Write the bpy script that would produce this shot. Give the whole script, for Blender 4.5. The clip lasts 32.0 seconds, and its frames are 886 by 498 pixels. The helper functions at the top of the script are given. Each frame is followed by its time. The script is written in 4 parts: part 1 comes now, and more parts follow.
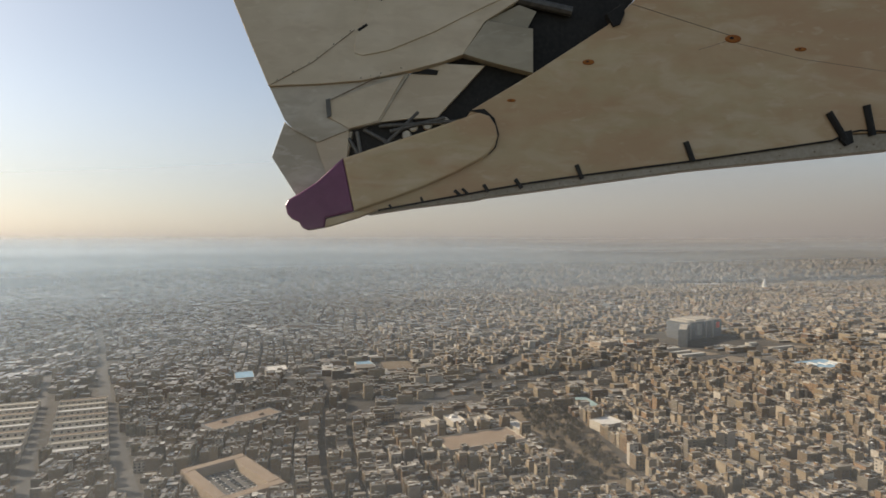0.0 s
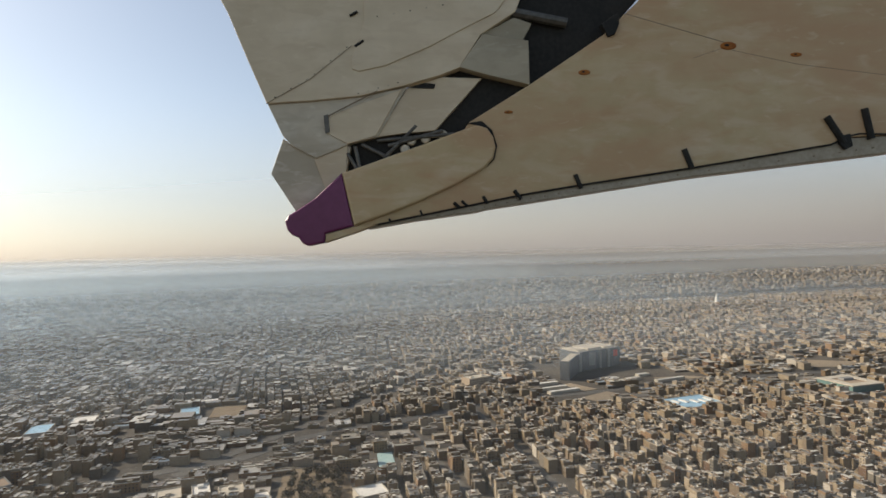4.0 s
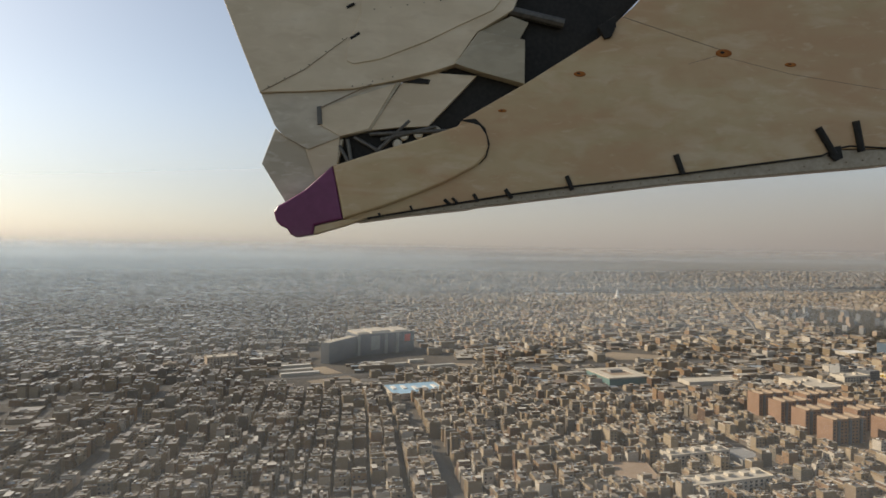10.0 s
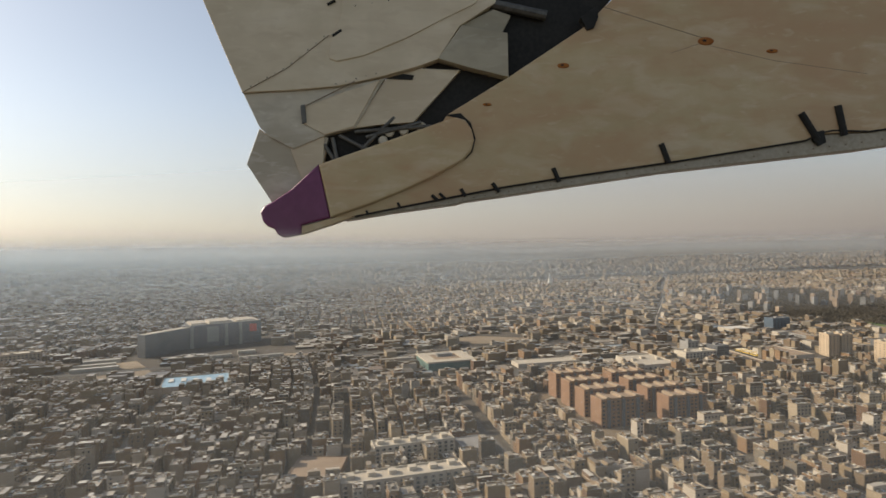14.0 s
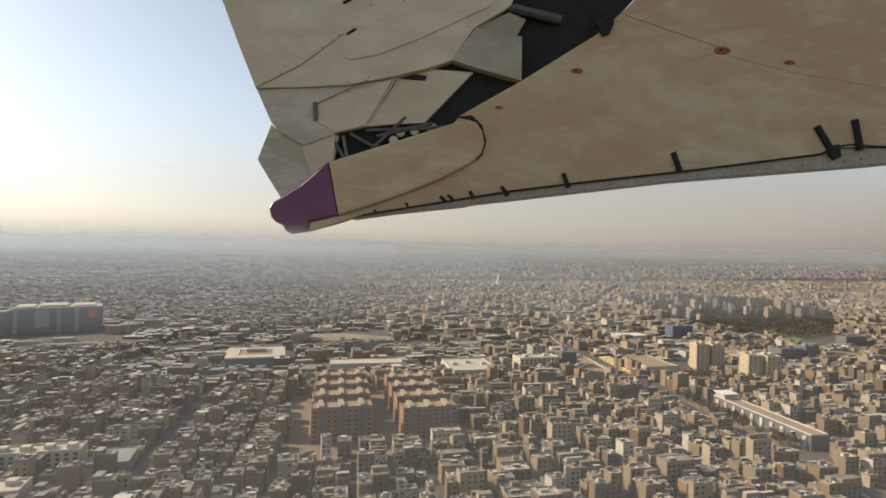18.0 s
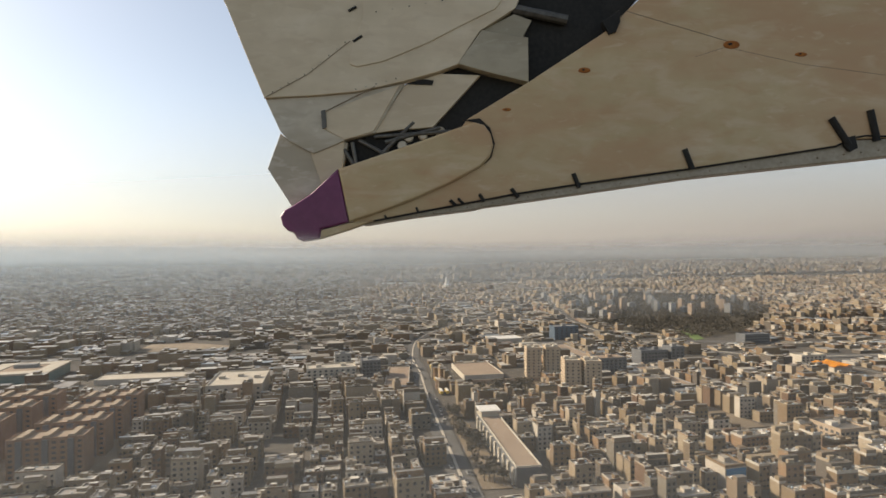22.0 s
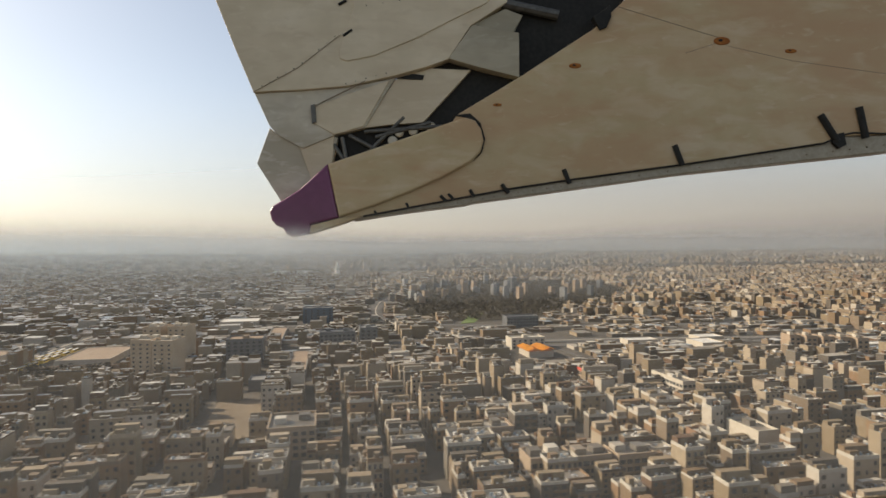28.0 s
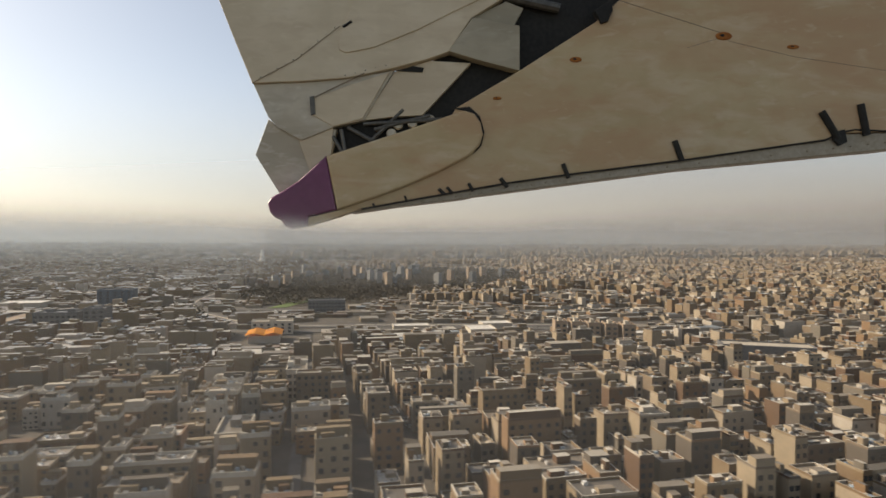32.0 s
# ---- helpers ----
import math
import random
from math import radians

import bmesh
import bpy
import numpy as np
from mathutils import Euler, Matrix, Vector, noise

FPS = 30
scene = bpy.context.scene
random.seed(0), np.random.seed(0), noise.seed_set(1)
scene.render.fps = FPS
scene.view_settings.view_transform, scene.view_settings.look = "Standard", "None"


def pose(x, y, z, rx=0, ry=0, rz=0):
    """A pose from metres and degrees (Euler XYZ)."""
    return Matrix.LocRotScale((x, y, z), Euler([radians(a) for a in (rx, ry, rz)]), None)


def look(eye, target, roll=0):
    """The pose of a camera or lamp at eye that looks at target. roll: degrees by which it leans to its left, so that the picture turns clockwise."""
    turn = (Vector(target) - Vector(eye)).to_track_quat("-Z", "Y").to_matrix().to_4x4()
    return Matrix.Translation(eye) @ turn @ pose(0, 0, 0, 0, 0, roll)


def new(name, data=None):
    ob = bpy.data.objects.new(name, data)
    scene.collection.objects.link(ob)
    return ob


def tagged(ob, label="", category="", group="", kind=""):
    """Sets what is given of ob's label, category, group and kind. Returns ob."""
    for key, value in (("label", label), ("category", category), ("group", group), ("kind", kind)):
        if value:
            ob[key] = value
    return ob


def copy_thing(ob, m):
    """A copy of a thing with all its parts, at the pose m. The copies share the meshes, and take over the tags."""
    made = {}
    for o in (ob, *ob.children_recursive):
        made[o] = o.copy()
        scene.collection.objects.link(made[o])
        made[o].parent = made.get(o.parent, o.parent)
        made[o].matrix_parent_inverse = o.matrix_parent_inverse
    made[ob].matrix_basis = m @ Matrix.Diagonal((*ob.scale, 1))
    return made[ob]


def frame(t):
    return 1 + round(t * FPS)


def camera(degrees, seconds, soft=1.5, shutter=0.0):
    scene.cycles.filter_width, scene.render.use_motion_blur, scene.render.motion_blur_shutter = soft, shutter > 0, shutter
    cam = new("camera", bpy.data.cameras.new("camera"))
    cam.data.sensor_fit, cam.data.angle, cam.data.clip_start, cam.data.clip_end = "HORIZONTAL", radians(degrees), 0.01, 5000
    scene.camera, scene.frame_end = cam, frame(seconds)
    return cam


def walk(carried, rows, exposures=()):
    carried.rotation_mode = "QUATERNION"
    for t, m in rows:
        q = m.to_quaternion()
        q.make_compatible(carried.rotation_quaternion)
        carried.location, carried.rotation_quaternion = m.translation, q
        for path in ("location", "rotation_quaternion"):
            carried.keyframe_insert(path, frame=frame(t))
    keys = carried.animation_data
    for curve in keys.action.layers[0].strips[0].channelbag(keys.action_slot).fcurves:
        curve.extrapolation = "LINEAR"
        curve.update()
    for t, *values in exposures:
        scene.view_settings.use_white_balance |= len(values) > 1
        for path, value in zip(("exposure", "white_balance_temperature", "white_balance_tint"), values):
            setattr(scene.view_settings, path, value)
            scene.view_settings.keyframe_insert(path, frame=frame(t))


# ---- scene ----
# One unit stands for ten metres. The wing travels with the camera in the clip; here it hangs
# far off and large, so that it keeps its place while the camera goes by the town.
cam = camera(76, 32.0, soft=1.6, shutter=0.4)
PATH = [
    (0.0, -2.17, 0.32, 20.51, -18.01, -1.06, 0.01),
    (0.5, 0.93, 0.46, 21.09, -18.09, -1.16, 0.31),
    (1.0, 4.16, 0.54, 21.62, -17.79, -0.90, 0.56),
    (1.5, 7.46, 0.55, 22.04, -17.62, -0.75, 0.50),
    (2.0, 10.77, 0.54, 22.40, -17.59, -0.48, 0.47),
    (2.5, 14.10, 0.50, 22.64, -17.75, -0.52, 1.39),
    (4.5, 27.52, -0.01, 22.97, -17.63, 0.31, 1.22),
    (5.0, 30.66, -0.20, 22.71, -17.67, 0.36, 0.92),
    (5.5, 33.78, -0.41, 22.39, -18.22, 1.22, -0.37),
    (6.0, 36.97, -0.66, 22.07, -18.34, 0.71, -0.12),
    (6.5, 40.31, -0.97, 21.77, -18.58, -0.17, -0.04),
    (7.0, 43.75, -1.24, 21.56, -18.94, -0.79, 0.10),
    (7.5, 47.10, -1.49, 21.23, -18.33, -0.10, 0.05),
    (8.0, 50.23, -1.81, 20.42, -18.51, -0.48, -0.08),
    (8.5, 53.24, -2.11, 19.44, -18.88, -1.26, -1.28),
    (9.0, 56.41, -2.34, 18.72, -19.10, -1.29, -1.28),
    (9.5, 59.73, -2.46, 18.40, -18.77, 0.00, -2.07),
    (10.0, 63.18, -2.48, 18.45, -18.32, -0.10, -0.85),
    (10.5, 66.53, -2.47, 18.49, -18.01, 0.60, -0.65),
    (11.0, 69.66, -2.47, 18.30, -18.37, 0.89, -0.33),
    (11.5, 72.67, -2.51, 17.92, -17.91, 0.89, -0.06),
    (12.0, 75.70, -2.58, 17.49, -18.41, -0.46, 0.92),
    (12.5, 78.84, -2.73, 16.97, -18.19, -0.38, 0.48),
    (13.0, 82.06, -2.88, 16.53, -18.54, -0.08, 0.91),
    (13.5, 85.19, -2.98, 16.10, -18.54, 0.24, 1.23),
    (14.0, 88.23, -3.04, 15.67, -19.13, -0.50, 0.89),
    (14.5, 91.25, -3.08, 15.21, -18.81, -0.48, -0.28),
    (16.5, 103.22, -2.30, 14.04, -18.19, -0.55, -0.80),
    (17.0, 106.22, -2.14, 13.97, -18.23, -0.24, -1.41),
    (17.5, 109.22, -2.02, 13.84, -18.04, -0.13, -1.36),
    (18.0, 112.27, -1.91, 13.70, -18.17, -0.32, -1.14),
    (18.5, 115.34, -1.77, 13.60, -18.26, -0.44, -0.73),
    (19.0, 118.50, -1.61, 13.53, -18.19, -0.23, -0.76),
    (19.5, 121.64, -1.44, 13.40, -17.85, 0.02, -0.66),
    (20.0, 124.73, -1.26, 13.26, -17.93, -0.17, -0.16),
    (20.5, 127.74, -1.09, 13.12, -18.00, -0.19, -0.52),
    (21.0, 130.73, -0.93, 13.03, -17.56, -0.08, -0.78),
    (21.5, 133.64, -0.80, 12.93, -16.80, 0.12, 0.11),
    (22.0, 136.49, -0.70, 12.76, -16.74, 0.09, 0.37),
    (22.5, 139.30, -0.63, 12.51, -16.94, -0.10, 0.66),
    (23.0, 142.16, -0.57, 12.20, -17.02, -0.04, 0.47),
    (23.5, 145.05, -0.52, 11.86, -16.90, -0.05, 0.19),
    (24.0, 147.96, -0.48, 11.49, -17.26, -0.09, -0.31),
    (24.5, 150.73, -0.38, 11.15, -17.11, -0.17, -0.45),
    (25.0, 153.50, -0.31, 10.78, -17.53, -0.51, -0.62),
    (25.5, 156.25, -0.25, 10.40, -17.59, -0.70, -0.44),
    (27.5, 167.34, 0.04, 9.61, -17.37, -0.67, -0.29),
    (28.0, 170.18, 0.04, 9.42, -17.33, -0.32, 0.25),
    (28.5, 172.96, 0.01, 9.14, -17.48, -0.31, 0.53),
    (29.0, 175.82, -0.03, 8.98, -17.38, -0.69, 0.30),
    (29.5, 178.81, -0.05, 9.05, -17.18, -0.25, 0.36),
    (30.0, 181.86, -0.04, 9.16, -16.92, 0.67, 1.01),
    (30.5, 184.66, -0.03, 9.10, -16.77, 0.53, 0.41),
    (31.0, 187.33, -0.07, 8.80, -16.71, 0.56, 0.36),
    (31.5, 189.84, -0.16, 8.26, -17.13, -0.25, -0.19),
    (32.0, 192.43, -0.26, 7.66, -17.26, -0.95, -0.33),
]
walk(cam, [(t, pose(x, y, z, 0, 0, yaw) @ pose(0, 0, 0, 90 + pitch) @ pose(0, 0, 0, 0, 0, -roll)) for t, x, y, z, yaw, pitch, roll in PATH],
     exposures=[(0.0, 0.10, 6700, 10), (5.5, 0.33, 6500, 8), (9.5, 0.20, 6700, 9), (13.0, 0.17, 6800, 10), (16.5, 0.42, 6850, 10), (19.0, 0.42, 6850, 10), (24.0, 0.46, 6850, 10), (29.0, 0.38, 6950, 10), (31.0, 0.38, 7000, 11), (32.0, 0.33, 7050, 11)])

# ---- sky, sun ----
SUN_AZ, SUN_EL = 146, 30  # degrees from +x towards +y, and above the horizon
world = bpy.data.worlds.new("sky")
scene.world = world
world.use_nodes = True
wn = world.node_tree.nodes
sky = wn.new("ShaderNodeTexSky")
sky.sky_type, sky.sun_disc = "NISHITA", False
sky.sun_elevation, sky.sun_rotation = radians(SUN_EL), radians(90 - SUN_AZ)
sky.air_density, sky.dust_density, sky.ozone_density, sky.altitude = 1.0, 1.2, 1.5, 0
wn["Background"].inputs["Strength"].default_value = 0.115
soften = wn.new("ShaderNodeHueSaturation")  # smoggy air takes colour out of the sky
soften.inputs["Saturation"].default_value = 0.7
world.node_tree.links.new(sky.outputs[0], soften.inputs["Color"])
world.node_tree.links.new(soften.outputs[0], wn["Background"].inputs["Color"])
sun = new("sun", bpy.data.lights.new("sun", "SUN"))
sun.data.energy, sun.data.angle, sun.data.color = 4.8, radians(0.6), (1.0, 0.88, 0.72)
sun_way = Vector((math.cos(radians(SUN_AZ)) * math.cos(radians(SUN_EL)), math.sin(radians(SUN_AZ)) * math.cos(radians(SUN_EL)), math.sin(radians(SUN_EL))))
sun.matrix_world = look(sun_way * 100, (0, 0, 0))


# ---- materials ----
def mat(name, c1, c2, scale=1.0, rough=0.85, metal=0.0, island=0.0, rand=0.0, fine=8.0, bump=0.15, spec=0.3):
    """Two colours mixed by a coarse and a fine noise; island and rand vary the value from piece to piece."""
    m = bpy.data.materials.new(name)
    m.use_nodes = True
    n, l = m.node_tree.nodes, m.node_tree.links
    b = n["Principled BSDF"]
    geo = n.new("ShaderNodeNewGeometry")
    a = n.new("ShaderNodeTexNoise")
    a.inputs["Scale"].default_value, a.inputs["Detail"].default_value = scale, 4
    f = n.new("ShaderNodeTexNoise")
    f.inputs["Scale"].default_value, f.inputs["Detail"].default_value = scale * fine, 3
    for t in (a, f):
        l.new(geo.outputs["Position"], t.inputs["Vector"])
    add = n.new("ShaderNodeMath")
    add.operation = "ADD"
    l.new(a.outputs["Fac"], add.inputs[0])
    l.new(f.outputs["Fac"], add.inputs[1])
    ramp = n.new("ShaderNodeMapRange")
    ramp.inputs[1].default_value, ramp.inputs[2].default_value = 0.75, 1.25
    l.new(add.outputs[0], ramp.inputs[0])
    mix = n.new("ShaderNodeMix")
    mix.data_type = "RGBA"
    mix.inputs[6].default_value, mix.inputs[7].default_value = (*c1, 1), (*c2, 1)
    l.new(ramp.outputs[0], mix.inputs[0])
    out = mix.outputs[2]
    if island or rand:
        hsv = n.new("ShaderNodeHueSaturation")
        val = n.new("ShaderNodeMapRange")
        k = island or rand
        val.inputs[3].default_value, val.inputs[4].default_value = 1 - k, 1 + k
        src = geo.outputs["Random Per Island"] if island else n.new("ShaderNodeObjectInfo").outputs["Random"]
        l.new(src, val.inputs[0])
        l.new(val.outputs[0], hsv.inputs["Value"])
        l.new(out, hsv.inputs["Color"])
        out = hsv.outputs[0]
    l.new(out, b.inputs["Base Color"])
    b.inputs["Roughness"].default_value, b.inputs["Metallic"].default_value = rough, metal
    b.inputs["Specular IOR Level"].default_value = spec
    if bump:
        bp = n.new("ShaderNodeBump")
        bp.inputs["Strength"].default_value, bp.inputs["Distance"].default_value = bump, 0.02
        l.new(f.outputs["Fac"], bp.inputs["Height"])
        l.new(bp.outputs[0], b.inputs["Normal"])
    return m


def palette(name, colours, scale=2.0, rough=0.85, by_object=False, spec=0.3):
    """Each piece takes one colour of the row, with stains at two sizes."""
    m = mat(name, (0.8, 0.8, 0.8), (1.0, 1.0, 1.0), scale, rough, spec=spec)
    n, l = m.node_tree.nodes, m.node_tree.links
    src = n.new("ShaderNodeObjectInfo").outputs["Random"] if by_object else n["Geometry"].outputs["Random Per Island"]
    ramp = n.new("ShaderNodeValToRGB")
    ramp.color_ramp.interpolation = "CONSTANT"
    e = ramp.color_ramp.elements
    e[0].color = (*colours[0], 1)
    e[1].position, e[1].color = 1 / len(colours), (*colours[1], 1)
    for i, c in enumerate(colours[2:], 2):
        k = e.new(i / len(colours))
        k.color = (*c, 1)
    l.new(src, ramp.inputs[0])
    mul = n.new("ShaderNodeMix")
    mul.data_type, mul.blend_type = "RGBA", "MULTIPLY"
    mul.inputs[0].default_value = 1.0
    l.new(ramp.outputs[0], mul.inputs[6])
    l.new(n["Mix"].outputs[2], mul.inputs[7])
    l.new(mul.outputs[2], n["Principled BSDF"].inputs["Base Color"])
    return m


WALLS = [(0.190, 0.136, 0.079), (0.218, 0.166, 0.104), (0.149, 0.109, 0.070), (0.254, 0.195, 0.126), (0.175, 0.119, 0.068), (0.204, 0.153, 0.093), (0.156, 0.133, 0.102), (0.324, 0.263, 0.187), (0.120, 0.072, 0.043), (0.184, 0.137, 0.091), (0.217, 0.136, 0.075), (0.282, 0.224, 0.150), (0.401, 0.354, 0.287), (0.104, 0.085, 0.066)]
ROOFS = [(0.195, 0.168, 0.132), (0.244, 0.210, 0.165), (0.146, 0.129, 0.106), (0.317, 0.278, 0.220), (0.220, 0.187, 0.144), (0.537, 0.494, 0.415), (0.183, 0.168, 0.146), (0.268, 0.223, 0.168), (0.415, 0.372, 0.305)]
wall_mat = palette("plaster_and_brick", WALLS, 3.0)
roof_mat = palette("roof_felt", ROOFS, 3.0, 0.36, spec=0.6)
thing_wall = palette("house_plaster", WALLS, 3.0, by_object=True)
thing_roof = palette("house_roof_felt", ROOFS, 3.0, 0.36, by_object=True, spec=0.6)
clutter_mat = palette("sheet_metal", [(0.55, 0.53, 0.50), (0.75, 0.74, 0.70), (0.30, 0.29, 0.27), (0.25, 0.32, 0.38), (0.60, 0.52, 0.40)], 4.0, 0.3, spec=0.8)
sheet_mat = palette("sheet_roofing", [(0.50, 0.47, 0.41), (0.28, 0.25, 0.21), (0.62, 0.60, 0.55), (0.22, 0.17, 0.13), (0.36, 0.33, 0.28), (0.26, 0.30, 0.33)], 1.5, 0.34, spec=0.7)
coping_mat = mat("pale_coping", (0.36, 0.325, 0.265), (0.50, 0.46, 0.39), 2.0, 0.5, island=0.35, spec=0.5)
glass_mat = mat("window_glass", (0.035, 0.038, 0.04), (0.06, 0.06, 0.06), 3, 0.25, island=0.5, bump=0, spec=0.5)
ground_mat = mat("dusty_asphalt", (0.06, 0.053, 0.044), (0.105, 0.09, 0.072), 0.12, 0.95, fine=14)
road_mat = mat("asphalt", (0.085, 0.08, 0.073), (0.12, 0.112, 0.10), 0.8, 0.9)
soil_mat = mat("bare_soil", (0.15, 0.115, 0.075), (0.20, 0.155, 0.105), 0.4, 0.95)
sand_mat = mat("sandy_yard", (0.23, 0.18, 0.125), (0.29, 0.235, 0.165), 0.3, 0.95)
lawn_mat = mat("lawn", (0.10, 0.15, 0.04), (0.14, 0.19, 0.06), 2, 0.95)
leaf_mat = mat("winter_foliage", (0.045, 0.037, 0.025), (0.08, 0.065, 0.043), 1.5, 0.9, island=0.45)
bark_mat = mat("bark", (0.09, 0.07, 0.05), (0.14, 0.11, 0.08), 6, 0.95)
brick_mat = mat("orange_brick", (0.185, 0.112, 0.07), (0.245, 0.15, 0.095), 1.5, 0.9, fine=12)
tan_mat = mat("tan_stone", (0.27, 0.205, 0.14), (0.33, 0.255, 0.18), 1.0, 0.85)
# lighter copy of the tan stone, sunlight on the towers painted in
sunlit_tan_mat = mat("sunlit_tan_stone", (0.36, 0.275, 0.185), (0.44, 0.345, 0.24), 1.0, 0.85)
pale_mat = mat("pale_render", (0.38, 0.335, 0.265), (0.46, 0.41, 0.33), 1.0, 0.85)
dark_mat = mat("dark_cladding", (0.085, 0.09, 0.095), (0.13, 0.13, 0.13), 0.7, 0.5)
grey_mat = mat("grey_concrete", (0.19, 0.185, 0.175), (0.25, 0.245, 0.23), 0.7, 0.85)
white_mat = mat("white_sheet", (0.56, 0.53, 0.47), (0.66, 0.63, 0.57), 0.8, 0.6)
brown_roof_mat = mat("brown_roof", (0.24, 0.175, 0.12), (0.29, 0.22, 0.155), 0.5, 0.9)
blue_mat = mat("blue_sheet", (0.22, 0.36, 0.46), (0.30, 0.44, 0.54), 0.8, 0.5)
blue_wall = mat("blue_panel", (0.06, 0.085, 0.11), (0.075, 0.10, 0.13), 1.0, 0.5)
blue_panel = mat("blue_cladding", (0.035, 0.15, 0.27), (0.05, 0.19, 0.33), 1.0, 0.6)
orange_mat = mat("orange_awning", (0.72, 0.30, 0.03), (0.82, 0.38, 0.05), 2.0, 0.7)
red_mat = mat("red_panel", (0.45, 0.07, 0.05), (0.55, 0.10, 0.07), 2.0, 0.6)
yellow_mat = mat("yellow_paint", (0.62, 0.42, 0.06), (0.70, 0.48, 0.08), 2.0, 0.5)
water_mat = mat("pale_turquoise_floor", (0.28, 0.40, 0.38), (0.36, 0.46, 0.44), 1.0, 0.4)


# ---- mesh helpers ----
def link(name, verts, faces, mats, idx=None, parent=None):
    me = bpy.data.meshes.new(name)
    me.from_pydata(verts, [], faces)
    for m in mats:
        me.materials.append(m)
    if idx is not None:
        me.polygons.foreach_set("material_index", np.asarray(idx, dtype=np.int32))
    me.update()
    ob = new(name, me)
    ob.parent = parent
    return ob


CORNER = np.array([(-.5, -.5, 0), (.5, -.5, 0), (.5, .5, 0), (-.5, .5, 0), (-.5, -.5, 1), (.5, -.5, 1), (.5, .5, 1), (-.5, .5, 1)])
SIDES = np.array([(0, 1, 5, 4), (1, 2, 6, 5), (2, 3, 7, 6), (3, 0, 4, 7), (4, 5, 6, 7)])


def boxes(name, rows, mats, parent=None):
    """Rows of cx, cy, z0, sx, sy, sz, turn in radians, side material, top material, as one mesh."""
    a = np.array(rows, dtype=float)
    p = CORNER[None] * a[:, None, 3:6]
    c, s = np.cos(a[:, 6])[:, None], np.sin(a[:, 6])[:, None]
    v = np.stack([p[..., 0] * c - p[..., 1] * s + a[:, 0:1], p[..., 0] * s + p[..., 1] * c + a[:, 1:2], p[..., 2] + a[:, 2:3]], -1)
    faces = (SIDES[None] + 8 * np.arange(len(a))[:, None, None]).reshape(-1, 4)
    idx = np.stack([a[:, 7]] * 4 + [a[:, 8]], 1).reshape(-1)
    me = bpy.data.meshes.new(name)
    n = len(faces)
    me.vertices.add(len(a) * 8)
    me.vertices.foreach_set("co", v.reshape(-1))
    me.loops.add(n * 4)
    me.loops.foreach_set("vertex_index", faces.reshape(-1).astype(np.int32))
    me.polygons.add(n)
    me.polygons.foreach_set("loop_start", np.arange(0, n * 4, 4, dtype=np.int32))
    for m in mats:
        me.materials.append(m)
    me.polygons.foreach_set("material_index", idx.astype(np.int32))
    me.polygons.foreach_set("use_smooth", np.zeros(n, dtype=bool))
    me.update(calc_edges=True)
    me.validate()
    ob = new(name, me)
    ob.parent = parent
    return ob


def part(name, bm, material, parent, label=""):
    me = bpy.data.meshes.new(name)
    bm.to_mesh(me)
    bm.free()
    me.materials.append(material)
    ob = new(name, me)
    ob.parent = parent
    return tagged(ob, label) if label else ob


def block(sx, sy, sz, x=0, y=0, z=0, bevel=0.0):
    """A box that stands on z, centred on x, y."""
    bm = bmesh.new()
    bmesh.ops.create_cube(bm, size=1)
    bmesh.ops.scale(bm, vec=(sx, sy, sz), verts=bm.verts)
    bmesh.ops.translate(bm, vec=(x, y, z + sz / 2), verts=bm.verts)
    if bevel:
        bmesh.ops.bevel(bm, geom=bm.edges[:], offset=bevel, segments=2, affect="EDGES", profile=0.5)
    return bm


def rim(sx, sy, h, t, z=0):
    """A parapet: a ring of four low walls."""
    bm = bmesh.new()
    o = [(-sx / 2, -sy / 2), (sx / 2, -sy / 2), (sx / 2, sy / 2), (-sx / 2, sy / 2)]
    i = [(x * (1 - 2 * t / sx), y * (1 - 2 * t / sy)) for x, y in o]
    r = [[bm.verts.new((x, y, zz)) for x, y in q] for q, zz in ((o, z), (o, z + h), (i, z + h), (i, z))]
    for k in range(3):
        for j in range(4):
            bm.faces.new((r[k][j], r[k][(j + 1) % 4], r[k + 1][(j + 1) % 4], r[k + 1][j]))
    return bm


def empty(name, x, y, z=0.0, turn=0.0):
    ob = new(name)
    ob.matrix_world = pose(x, y, z, 0, 0, turn)
    return ob


def sheet(name, pts, z, material, label, kind="structure", thick=0.03):
    """A flat paved patch with a small edge."""
    bm = bmesh.new()
    f = bm.faces.new([bm.verts.new((x, y, z)) for x, y in pts])
    if f.normal.z < 0:
        f.normal_flip()
    up = bmesh.ops.extrude_face_region(bm, geom=[f])
    bmesh.ops.translate(bm, vec=(0, 0, thick), verts=[v for v in up["geom"] if isinstance(v, bmesh.types.BMVert)])
    ob = part(name, bm, material, None)
    return tagged(ob, label, name.split("_")[0], "", kind)


def ribbon(name, line, width, z, material, label):
    """A road along a line of points."""
    bm = bmesh.new()
    prev = None
    for k, (x, y) in enumerate(line):
        x0, y0 = line[max(k - 1, 0)]
        x1, y1 = line[min(k + 1, len(line) - 1)]
        d = Vector((y1 - y0, x0 - x1)).normalized() * width / 2
        cur = [bm.verts.new((x - d.x, y - d.y, 0)), bm.verts.new((x - d.x, y - d.y, z)), bm.verts.new((x + d.x, y + d.y, z)), bm.verts.new((x + d.x, y + d.y, 0))]
        if prev:
            for j in range(3):
                bm.faces.new((prev[j], prev[j + 1], cur[j + 1], cur[j]))
        prev = cur
    bmesh.ops.recalc_face_normals(bm, faces=bm.faces)
    return tagged(part(name, bm, material, None), label, "road", "", "structure")


